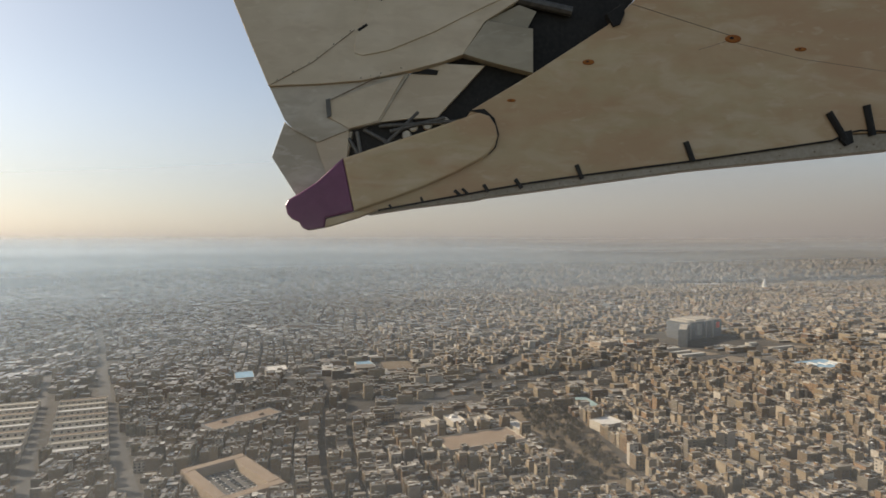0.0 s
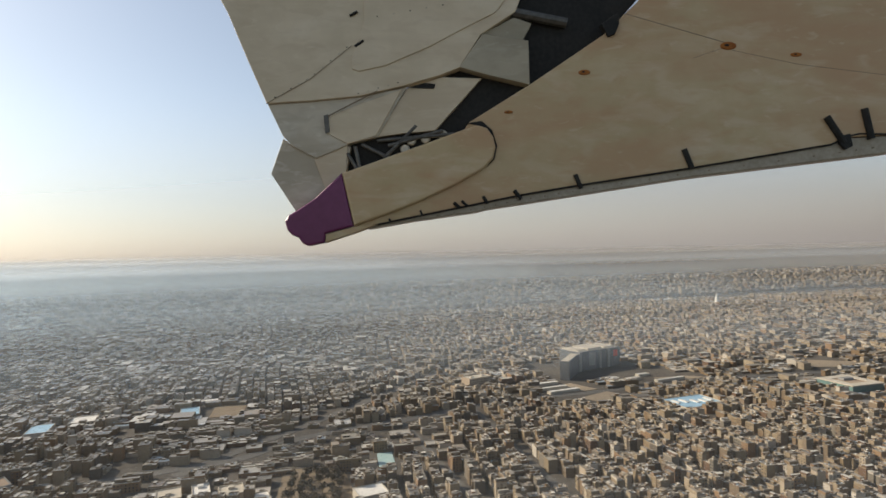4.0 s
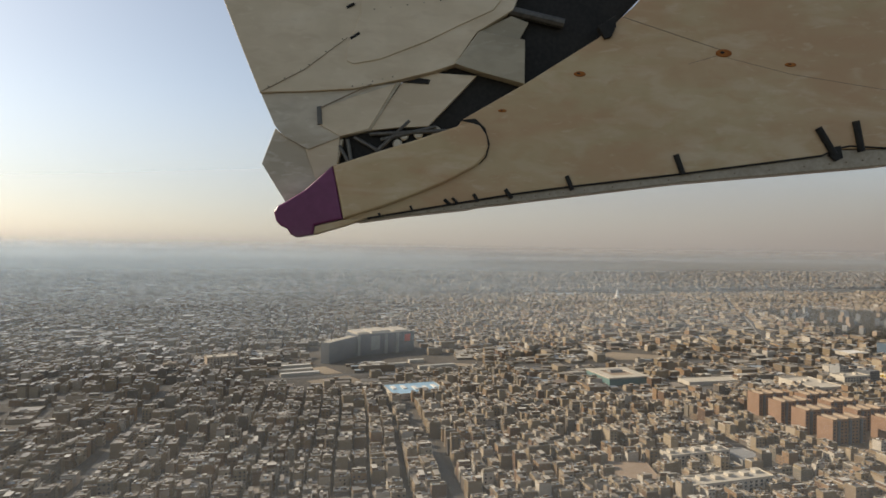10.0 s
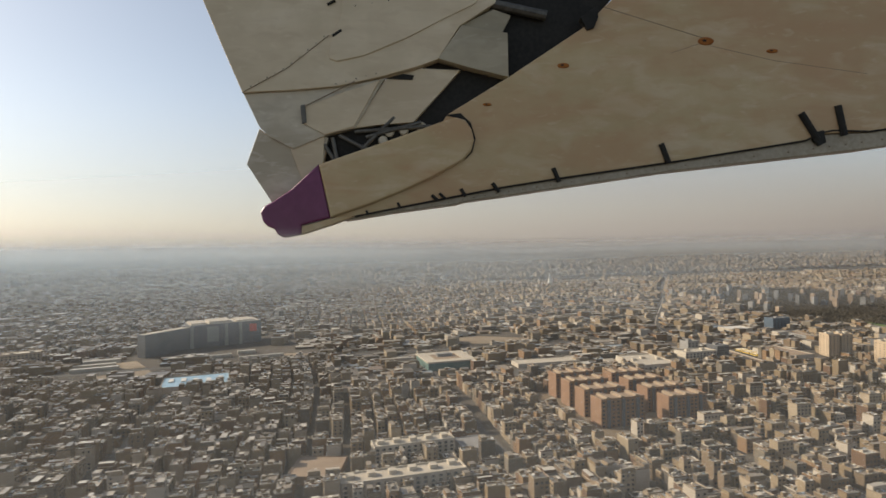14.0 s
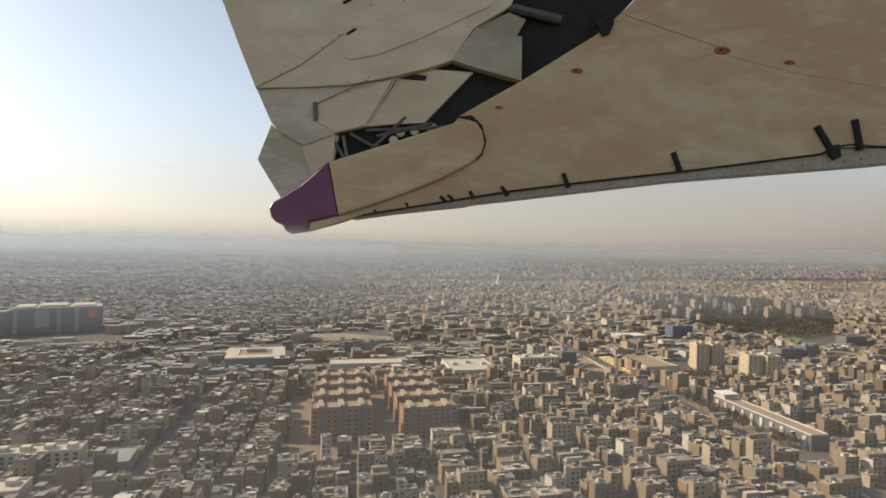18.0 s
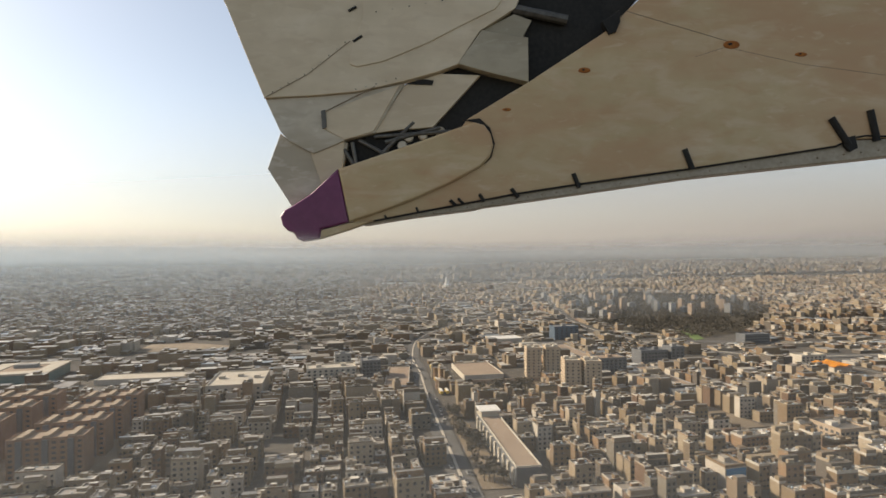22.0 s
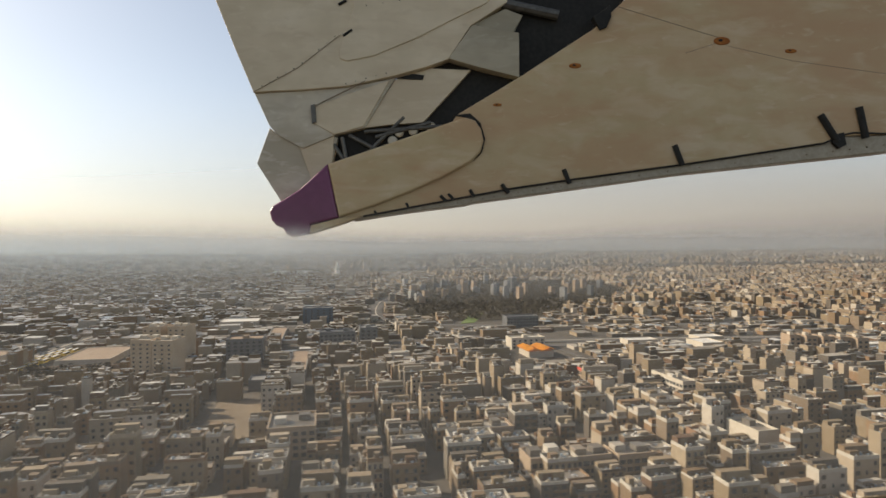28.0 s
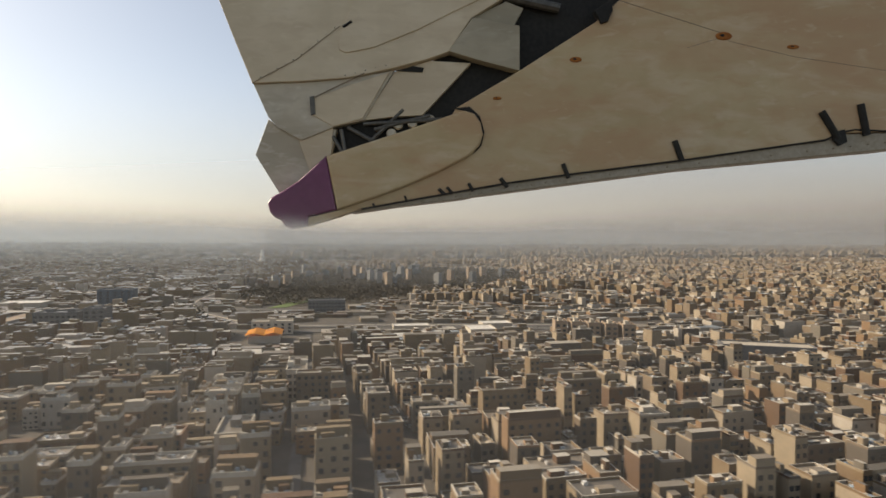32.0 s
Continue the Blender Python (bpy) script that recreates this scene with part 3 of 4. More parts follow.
for x0, y0, sx, sy in ((15.4, 58.7, 2.2, 2.8), (18.2, 58.9, 1.6, 2.6), (21.0, 57.7, 2.2, 2.4), (23.8, 54.7, 1.4, 3.0)):
    building("annexe", x0, y0, 8, sx, sy, 0.75, pale_mat, white_mat if sx < 2.2 else pale_mat, "flat-roofed annexe with pale roofing", "annexe", heads=1, group="annexes")
for x0, y0 in ((-4.3, 88.0), (13.8, 89.6)):
    building("sports_hall", x0, y0, 4, 2.6, 4.2, 0.6, pale_mat, blue_mat, "low hall with a sky-blue roof", "hall", heads=0, para=0.03, group="blue halls")
building("school", 0.2, 90.4, 4, 3.2, 3.4, 0.7, pale_mat, white_mat, "school with a cream roof beside a yard", "school", 2, 6, heads=0)
sheet("pitch", [(16.5, 87), (21, 86.5), (21.5, 92), (17, 93)], 0.03, soil_mat, "brown earth sports pitch")
keep_box(16, 86, 22, 93.5)
sheet("paved_pool", [(35.4, 58.2), (37.3, 58.9), (37.9, 64), (36.2, 64.2)], 0.04, water_mat, "pale turquoise empty basin in the park")
keep_box(34.6, 57.5, 38.5, 65)
sheet("park_ground", [(26, 63), (32, 61.5), (32.2, 54.5), (31, 51), (28.5, 40), (22.5, 39.5), (24, 48.5)], 0.02, soil_mat, "shady park ground under trees")
keep((25.6, 63.5), (32.4, 62), (32.4, 54.5), (31.5, 51), (29, 39), (22, 39), (23.6, 48.5))
building("park_hall", 33.4, 52.6, 8, 2.8, 2.4, 0.9, pale_mat, white_mat, "hall with a curved white roof by the park", "hall", heads=0, para=0.04)
building("office_block", 58.5, 90.5, 12, 4.5, 2.6, 1.5, tan_mat, pale_mat, "long tan office block above the road", "office", 4, 10, heads=2)
building("tan_tower", 52.3, 82.6, 12, 1.6, 1.4, 2.2, tan_mat, pale_mat, "square tan apartment tower", "apartment tower", 6, 4, "all", 1)
for k in range(9):
    for j in range(2):
        y0 = 61.5 + 2.3 * k
        building("terrace", -18.5 - 0.23 * (y0 - 61.5) - 7.3 * j, y0 + 0.3 * j, 3, 5.0, 1.05, 0.75, pale_mat, (white_mat, pale_mat, brown_roof_mat)[(k + 2 * j) % 3], "long terrace of low houses with whitewashed parapets", "terrace", 2, 8, heads=0, para=0.06, group="terraced rows")
keep((-36, 83), (-19.5, 83), (-14.5, 60), (-28, 60))
building("long_works", -3.9, 65.6, 31, 8.0, 3.0, 0.9, grey_mat, brown_roof_mat, "long works building with a dull brown roof", "works", 2, 10, heads=2)
building("long_shed", 14.6, 95.6, 4, 5.2, 1.2, 0.5, grey_mat, white_mat, "long low shed with a white sheet roof", "shed", heads=0, para=0.03, group="long sheds")
building("far_pavilion", 178.4, 196, -10, 11, 3, 1.2, white_mat, white_mat, "long white pavilion far off in the haze", "pavilion", heads=0)
spire = empty("spire", 191.1, 177.0)
tagged(spire, "pale pointed tower rising above the far roofs", "tower")
bm = bmesh.new()
bmesh.ops.create_cone(bm, segments=8, radius1=0.9, radius2=0.15, depth=3.6, cap_ends=True)
bmesh.ops.translate(bm, vec=(0, 0, 1.8 + 1.0), verts=bm.verts)
part("spire_roof", bm, white_mat, spire)
part("base", block(3, 3, 1.0), pale_mat, spire)

# long white-ended blocks and a brown hall
building("long_block", 97.4, 31.8, -2, 8.0, 1.7, 1.25, pale_mat, pale_mat, "long pale apartment block with ribbed front", "apartment block", 4, 16, heads=6, group="long pale blocks")
building("long_block", 99.6, 37.2, -2, 6.0, 1.5, 1.25, pale_mat, pale_mat, "long pale apartment block with ribbed front", "apartment block", 4, 13, heads=5, group="long pale blocks")
building("brown_shed", 92.6, 36.4, -20, 3.4, 3.6, 0.6, brown_roof_mat, brown_roof_mat, "wide brown hall with a flat roof", "hall", heads=0, para=0.03)
building("grey_shed", 104.2, 36.6, -2, 2.4, 2.6, 0.7, grey_mat, grey_mat, "grey hall with a sheet roof", "hall", heads=0, para=0.03)

# ---- dark wooded quarter with towers ----
WOOD = [(188.8, 71), (195.5, 66), (204, 68), (214, 74), (236, 92), (250, 122), (231, 138), (208, 131), (199, 114), (192, 93)]
keep(*WOOD)
rng = random.Random(5)
n_tower = 0
while n_tower < 46:
    x0, y0 = rng.uniform(193, 240), rng.uniform(84, 126)
    if not blocked(x0, y0) or y0 < 86 - 0.1 * (x0 - 190) or (x0 > 226 and rng.random() < 0.6):
        continue
    n_tower += 1
    building("estate_tower", x0, y0, rng.choice((-10, 12, 30)), rng.uniform(0.7, 1.4), rng.uniform(0.7, 1.1), rng.uniform(1.3, 2.5), rng.choice((grey_mat, brown_roof_mat, brown_roof_mat, dark_mat)), grey_mat,
             "tall grey estate tower among dark trees", "apartment tower", heads=1, group="estate towers")


sheet("wood_floor", WOOD, 0.015, mat("leaf_litter", (0.045, 0.036, 0.022), (0.075, 0.06, 0.038), 0.6, 0.95), "dark leaf litter under the woodland")

# ---- trees ----
def tree(seed, h=0.9, r=0.42):
    g = random.Random(seed)
    ob = empty("tree", 0, 0)
    tagged(ob, "dark half-bare winter tree with an open crown", "tree", "park trees")
    bm = bmesh.new()
    bmesh.ops.create_cone(bm, segments=6, radius1=0.045, radius2=0.02, depth=h * 0.6, cap_ends=True)
    bmesh.ops.translate(bm, vec=(0, 0, h * 0.3), verts=bm.verts)
    for k in range(4):
        geo = bmesh.ops.create_cone(bm, segments=4, radius1=0.018, radius2=0.006, depth=h * 0.42, cap_ends=True)["verts"]
        bmesh.ops.translate(bm, vec=(0, 0, h * 0.21), verts=geo)
        m = Matrix.Translation((0, 0, h * g.uniform(0.35, 0.55))) @ Matrix.Rotation(k * 1.57 + g.uniform(-.4, .4), 4, "Z") @ Matrix.Rotation(g.uniform(0.5, 0.9), 4, "X")
        bmesh.ops.transform(bm, matrix=m, verts=geo)
    part("trunk", bm, bark_mat, ob)
    v, f = leaf_clumps([(0, 0, h * 0.62)], g, 90, r, h * 0.36)
    link("crown", v, f, [leaf_mat], parent=ob)
    return ob


def leaf_clumps(centres, g, n, r, rz):
    """Many small tilted leaf sprays round each centre."""
    v, f = [], []
    for cx, cy, cz in centres:
        for _ in range(n):
            a, u = g.uniform(0, 6.283), g.uniform(-1, 1)
            q = g.uniform(0.35, 1.0) ** 0.6 * (0.8 + 0.35 * math.sin(3 * a + cx))
            s = math.sqrt(1 - u * u)
            p = Vector((cx + r * q * s * math.cos(a), cy + r * q * s * math.sin(a), cz + rz * q * u))
            d1 = Vector((g.uniform(-1, 1), g.uniform(-1, 1), g.uniform(-.6, .6))).normalized() * r * 0.24
            d2 = Vector((g.uniform(-1, 1), g.uniform(-1, 1), g.uniform(-.2, 1))).normalized() * r * 0.18
            k = len(v)
            v += [p - d1, p + d2, p + d1, p - d2 * 0.7]
            f.append((k, k + 1, k + 2, k + 3))
    return v, f


PARK = [(26.7, 62), (31.5, 60.5), (31, 53), (27.8, 41), (23, 40.5), (24.6, 48.5)]


def scatter(poly, n, g):
    p = np.array(poly)
    out = []
    while len(out) < n:
        x, y = g.uniform(p[:, 0].min(), p[:, 0].max()), g.uniform(p[:, 1].min(), p[:, 1].max())
        if inside(x, y, poly):
            out.append((x, y))
    return out


g = random.Random(11)
kinds = [tree(s) for s in (1, 2, 3)]
spots = scatter(PARK, 120, g) + scatter([(147.3, 28), (148.6, 28), (149.8, 38), (149.7, 43)], 26, g) + scatter([(152.9, 44.4), (158.2, 43), (160.5, 48.2), (153, 49.4)], 34, g)
spots += scatter([(119, 30.5), (128, 30.5), (128.5, 33.5), (119, 34)], 8, g) + scatter([(127.6, 34), (129, 34), (130.5, 50), (129, 50)], 24, g)
for k, (x, y) in enumerate(spots):
    s = g.uniform(0.8, 1.35)
    m = pose(x, y, 0.02, 0, 0, g.uniform(0, 360)) @ Matrix.Diagonal((s, s, s, 1))
    if k < 3:
        kinds[k].matrix_basis = m
    else:
        ob = copy_thing(kinds[k % 3], m)
        ob.scale = (s, s, s)
pts = [(x, y, 0.45) for x, y in scatter(WOOD, 2600, g)] + [(x, y, 0.4) for x, y in scatter([(176, 58), (186, 56), (187, 64), (178, 70)], 90, g)]
v, f = leaf_clumps(pts, g, 14, 0.85, 0.5)
tagged(link("woodland", v, f, [leaf_mat]), "dark bare woodland round the estate towers", "trees", "", "stuff")


# ---- vehicles ----
def car(paint):
    ob = empty("car", 0, 0)
    part("body", block(0.18, 0.44, 0.07, 0, 0, 0.03, 0.015), paint, ob)
    part("cabin", block(0.155, 0.24, 0.055, 0, -0.02, 0.095, 0.015), glass_mat, ob, "dark glazed cabin")
    for x in (-0.085, 0.085):
        for y in (-0.14, 0.14):
            bm = bmesh.new()
            bmesh.ops.create_cone(bm, segments=8, radius1=0.032, radius2=0.032, depth=0.025, cap_ends=True)
            bmesh.ops.rotate(bm, matrix=Matrix.Rotation(radians(90), 3, "Y"), verts=bm.verts)
            bmesh.ops.translate(bm, vec=(x, y, 0.032), verts=bm.verts)
            part("wheel", bm, dark_mat, ob)
    return ob


def bus():
    ob = empty("bus", 0, 0)
    tagged(ob, "yellow city bus parked at the motorway stop", "bus", "yellow buses")
    part("body", block(0.25, 1.15, 0.26, 0, 0, 0.05, 0.02), yellow_mat, ob)
    part("roof", block(0.23, 1.1, 0.02, 0, 0, 0.31), white_mat, ob)
    for x in (-0.127, 0.127):
        part("window_band", block(0.006, 1.0, 0.1, x, 0, 0.17), glass_mat, ob)
        for y in (-0.36, 0.36):
            bm = bmesh.new()
            bmesh.ops.create_cone(bm, segments=8, radius1=0.05, radius2=0.05, depth=0.03, cap_ends=True)
            bmesh.ops.rotate(bm, matrix=Matrix.Rotation(radians(90), 3, "Y"), verts=bm.verts)
            bmesh.ops.translate(bm, vec=(x * 0.95, y, 0.05), verts=bm.verts)
            part("wheel", bm, dark_mat, ob)
    return ob


cars = [tagged(car(m), lab, "car", "parked and passing cars") for m, lab in ((white_mat, "white saloon car on the asphalt"), (grey_mat, "grey saloon car on the asphalt"), (dark_mat, "dark saloon car on the asphalt"))]
spots = []
for k in range(44):
    a, b = (k // 11) * 0.85 - 1.4, (k % 11) * 0.55 - 2.8
    c, s = math.cos(radians(25)), math.sin(radians(25))
    spots.append((-4.4 + a * c - b * s, 50.2 + a * s + b * c, 115 + g.uniform(-4, 4)))
for x, y in scatter([(145.0, 24), (146.3, 24), (152.5, 62), (151.2, 62)], 40, g):
    spots.append((x, y, -7))
for k in range(10):
    spots.append((196.6 + 0.33 * (k % 5) + g.uniform(-.03, .03), 22.0 + 0.7 * (k // 5), 10))
for k, (x, y, a) in enumerate(spots):
    m = pose(x, y, 0.062, 0, 0, a)
    if k < 3:
        cars[k].matrix_basis = m
    else:
        copy_thing(cars[g.choice((0, 0, 1, 2))], m)
first = bus()
for k in range(24):
    m = pose(150.7 + 0.55 * (k % 3) + 0.3 * (k // 3), 47.5 + 1.5 * (k // 3), 0.062, 0, 0, -7)
    if k:
        copy_thing(first, m)
    else:
        first.matrix_basis = m


# ---- ordinary houses: plots along streets ----
def house_kind(w, d, storeys, seed, fine):
    """A flat-roofed town house with its roof gear; fine: windows as parts of their own."""
    g = random.Random(seed)
    h = 0.29 * storeys + 0.08
    ob = empty("house", 0, 0)
    tagged(ob, "%s flat-roofed town house with a parapet and a roof stair head" % {3: "three-storey", 4: "four-storey", 5: "five-storey"}[storeys], "house", "town houses")
    part("wall", block(w, d, h - 0.06), thing_wall, ob)
    part("roof_deck", block(w - 0.05, d - 0.05, 0.02, 0, 0, h - 0.06), thing_roof, ob)
    part("parapet", rim(w, d, 0.12, 0.03, h - 0.06), coping_mat if seed % 3 else thing_wall, ob)
    part("stair_head", block(min(0.42, w * 0.36), d * g.uniform(0.2, 0.38), g.uniform(0.16, 0.26), g.choice((-1, 1)) * w * g.uniform(0.1, 0.28), g.uniform(-.25, .25) * d, h - 0.04), thing_wall, ob)
    if seed % 2:
        part("attic", block(w * 0.94, d * 0.4, 0.28, 0, g.choice((-.27, .27)) * d, h - 0.04), thing_wall, ob, "set-back attic storey")
    part("roof_tank", block(0.1, 0.09, 0.1, g.uniform(-.32, .32) * w, g.uniform(-.38, .38) * d, h - 0.04, 0.012), clutter_mat, ob, "sheet-metal roof tank")
    part("roof_cooler", block(0.08, 0.08, 0.09, g.uniform(-.32, .32) * w, g.uniform(-.38, .38) * d, h - 0.04), clutter_mat, ob, "boxy evaporative cooler")
    bits = [(g.uniform(-.42, .42) * w, g.uniform(-.4, .4) * d, h - 0.04, g.uniform(.03, .14), g.uniform(.03, .14), g.uniform(.03, .12), g.uniform(0, 3), 0, 0) for _ in range(int(9 * w))]
    tagged(boxes("roof_clutter", bits, [clutter_mat], ob), kind="stuff")
    bays = max(2, int(w / 0.28))
    if fine:
        windows_on(ob, window_mesh(0.13, 0.14), w, d, 0.1, storeys, bays, 0.29)
        if seed % 2:
            for s in range(1, storeys):
                part("balcony", block(w * 0.45, 0.1, 0.08, w * 0.2, -d / 2 - 0.05, 0.02 + s * 0.29), thing_wall, ob)
    else:
        rows = [(-w / 2 + w * (b + .5) / bays, -d / 2 - 0.004, 0.1 + 0.29 * s, g.choice((0.08, 0.13, 0.16)), 0.02, g.choice((0.1, 0.14)), 0, 0, 0) for s in range(storeys) for b in range(bays) if g.random() < 0.8]
        tagged(boxes("glazing", rows, [glass_mat], ob), kind="stuff")
    return ob


g = random.Random(3)
SIZES = ((0.8, 0.9, 3), (1.1, 1.0, 4), (1.5, 0.95, 3), (0.7, 0.85, 3), (1.8, 1.0, 4), (0.95, 0.9, 5), (1.3, 0.9, 3), (0.85, 0.9, 4), (1.6, 0.85, 4))
FINE = [house_kind(w, d, s, 20 + i, True) for i, (w, d, s) in enumerate(SIZES)]
PLAIN = [house_kind(w, d, s, 40 + i, False) for i, (w, d, s) in enumerate(SIZES)]
used = set()


def place(kinds, x, y, turn, w, d):
    k = g.choice(sorted(range(len(SIZES)), key=lambda i: abs(SIZES[i][0] - w))[:3])
    ob = kinds[k]
    m = pose(x, y, 0, 0, 0, turn + g.uniform(-4, 4))
    if ob.name in used:
        ob = copy_thing(ob, m)
    else:
        used.add(ob.name)
        ob.matrix_basis = m
    ob.scale = (w / SIZES[k][0], d / SIZES[k][1], g.uniform(0.6, 1.35))


near_rows, far_rows, glass_rows, gear_rows = [], [], [], []
n_fine = n_plain = 0
TURN = -5.0
ct, st = math.cos(radians(TURN)), math.sin(radians(TURN))
WORKS = [np.array(p, float) for p in (
    [(98, 56), (160, 55), (186, 57), (184, 76), (192, 128), (150, 128), (128, 96), (100, 80)],
    [(10, 56), (28, 56), (44, 60), (48, 76), (26, 78), (8, 70)],
    [(60, 78), (98, 79), (112, 95), (96, 108), (66, 104)],
    [(196, 58), (228, 44), (236, 54), (204, 70)],
    [(187, 36.5), (196, 36.5), (197, 47), (187, 47)],
    [(194, 41), (206, 36), (230, 34.5), (234, 56), (206, 58), (196, 60)],
    [(170, 47), (190, 47), (207, 50), (205, 60), (188, 63), (174, 60)])]


def in_works(x, y):
    return any(inside(x, y, p) for p in WORKS)


u0 = -110.0
while u0 < 520:
    across = u0 > 112  # the eastern quarters turn their rows along x
    deep = g.uniform(1.25, 2.3) if across else g.uniform(1.55, 2.35)
    v = 8.0 + (0.4 * math.sin(u0 * 0.13) + g.uniform(-.55, .55) if across else g.uniform(0, 5))
    line_no = 0
    stop = v + g.uniform(4, 7)
    while v < 215:
        big = 1 + 1.1 * min(1, max(0, (v - 45) / 90))
        line_no += 1
        if across and v < 60:
            if line_no % 2:
                v += 0.35
        elif v > stop:
            v += g.choice((0.4, 0.5, 0.8))
            stop = v + g.uniform(4, 8)
        step = (g.uniform(0.42, 0.85) if g.random() < 0.86 else g.uniform(1.0, 1.35)) * big
        if across and v < 60:
            step = g.uniform(0.72, 1.12)
            mid = deep * g.uniform(0.25, 0.75) if g.random() < 0.8 else 0.0
        for side in (0, 1):
            w = step * (1 if g.random() < 0.6 else g.uniform(0.7, 0.97))
            d = (deep / 2 if not (across and v < 60) else mid if side == 0 else deep - mid) - g.choice((0.02, 0.05, 0.12, 0.25))
            if d < 0.3:
                continue
            uu, vv = u0 + (d / 2 if side == 0 else deep - d / 2) + g.uniform(-.05, .05), v + step / 2
            x, y = uu * ct - vv * st, uu * st + vv * ct
            x, y = x + 1.1 * math.sin(0.085 * y + 0.03 * x), y + 0.55 * math.sin(0.12 * x + 0.02 * y)
            high = 22 - 0.073 * max(0, min(192, x - 0.33 * y))
            if x < -0.36 * y - 14 or x > 198 + 1.66 * y or y < 1.4 * high - 1 or blocked(x, y) or g.random() < (0.10 if y < 50 else 0.18):
                continue
            works = (y > 33 and in_works(x, y)) or (y > 62 and noise.noise((x * 0.035 + 7, y * 0.035, 3)) > 0.22)
            if works:
                if g.random() < (0.55 if x > 192 else 0.45):
                    continue
                w, d = w * g.uniform(0.9, 1.5), d * g.uniform(1.2, 3.0)
            face = TURN + (-90 if side == 0 else 90)
            if g.random() < 0.3 or (across and v < 60):
                face, w, d = TURN, d, w
            if across and v < 60:
                d *= g.uniform(0.7, 1.0)
            if 172 < x < 211 and y < 25 and n_fine < 88 and w < 2.2:
                place(FINE, x, y, face, w, d)
                n_fine += 1
                continue
            if n_plain < 235 and w < 2.2 and 160 < x < 216 and y < 30:
                place(PLAIN, x, y, face, w, d)
                n_plain += 1
                continue
            tall = noise.noise((x * 0.05, y * 0.05, 0))
            s = max(1, min(6, int(round(g.gauss(3.3 + 1.6 * tall - (0.7 if y > 70 else 0), 1.15)))))
            if works:
                s = 1 if x > 192 or g.random() < 0.75 else g.randrange(2, 5)
            h = 0.29 * s + g.uniform(0.02, 0.14)
            r = radians(face + g.uniform(-3, 3))
            close = y < 3.7 * high
            (near_rows if close else far_rows).append((x, y, 0, w, d, h, r, 0, 2 if works and s == 1 and g.random() < 0.5 else 1))
            c, sn = math.cos(r), math.sin(r)

            def at(a, b):
                return x + a * c - b * sn, y + a * sn + b * c

            hx, hy = at(g.uniform(-.25, .25) * w, g.uniform(-.3, .3) * d)
            if close or g.random() < 0.7:
                (near_rows if close else far_rows).append((hx, hy, h, min(0.45, w * g.uniform(.25, .45)) * (1 if close else 1.4), d * g.uniform(.18, .38), g.uniform(.12, .26), r, 0, 3 if g.random() < 0.5 else 1))
            if close:
                for a, b, sx, sy in ((-w / 2 + .015, 0, .03, d), (w / 2 - .015, 0, .03, d), (0, -d / 2 + .015, w - .06, .03), (0, d / 2 - .015, w - .06, .03)):
                    px, py = at(a, b)
                    near_rows.append((px, py, h, sx, sy, 0.075, r, 0, 3))
                if s > 2 and g.random() < 0.35:
                    px, py = at(0, d * g.choice((-.28, .28)))
                    near_rows.append((px, py, h, w * 0.96, d * 0.42, 0.29, r, 0, 1))
                for _ in range(g.randrange(2, 6)):
                    px, py = at(g.uniform(-.38, .38) * w, g.uniform(-.42, .42) * d)
                    gear_rows.append((px, py, h, g.uniform(.05, .13), g.uniform(.05, .16), g.uniform(.04, .11), r, 0, 0))
                bays = max(2, int(w / 0.3))
                if y < 3.3 * high:
                    for k in range(s):
                        for b in range(bays):
                            if g.random() < 0.85:
                                px, py = at(-w / 2 + w * (b + .5) / bays, -d / 2 - 0.002)
                                glass_rows.append((px, py, 0.1 + 0.29 * k, g.uniform(0.09, 0.16), 0.02, 0.14, r, 0, 0))
            elif g.random() < 0.4:
                px, py = at(g.uniform(-.4, .4) * w, g.uniform(-.42, .42) * d)
                gear_rows.append((px, py, h, g.uniform(.12, .3), g.uniform(.12, .4), g.uniform(.05, .1), r, 0, 0))
        v += step + (0.02 if g.random() < 0.8 else g.uniform(0.1, 0.4))
    u0 += deep + g.choice((0.35, 0.45, 0.7))
for ob in FINE + PLAIN:
    if ob.name not in used:
        ob.matrix_basis = pose(230 + 2 * len(used), 33, 0)
        used.add(ob.name)
for _ in range(24000):
    y = 214 + 700 * g.random() ** 2.1
    x = g.uniform(-0.36 * y - 20, 200 + 1.7 * y)
    k = 1 + (y - 215) / 300
    far_rows.append((x, y, 0, g.uniform(1.0, 2.4) * k, g.uniform(0.9, 1.6) * k, g.uniform(.5, 1.5) * (2 if g.random() < 0.04 else 1), g.uniform(-.3, .3), 0, 1))
tagged(boxes("house_quarter", near_rows, [wall_mat, roof_mat, sheet_mat, coping_mat]), "packed tan and grey flat-roofed houses", "houses", "", "stuff")
tagged(boxes("far_quarter", far_rows, [wall_mat, roof_mat, sheet_mat, coping_mat]), "endless low flat-roofed houses fading into haze", "houses", "", "stuff")
tagged(boxes("house_windows", glass_rows, [glass_mat]), "dark windows of the packed houses", "windows", "", "stuff")
tagged(boxes("roof_gear", gear_rows, [clutter_mat]), "roof tanks, coolers and sheet-metal boxes", "roof gear", "", "stuff")
tr = [(x, y, 0.3) for x, y in ((g.uniform(-40, 260), g.uniform(24, 120)) for _ in range(2600)) if y > 2.05 * (22 - 0.073 * max(0, min(192, x - 0.33 * y))) and not blocked(x, y)]
v, f = leaf_clumps(tr[:1500], g, 14, 0.3, 0.3)
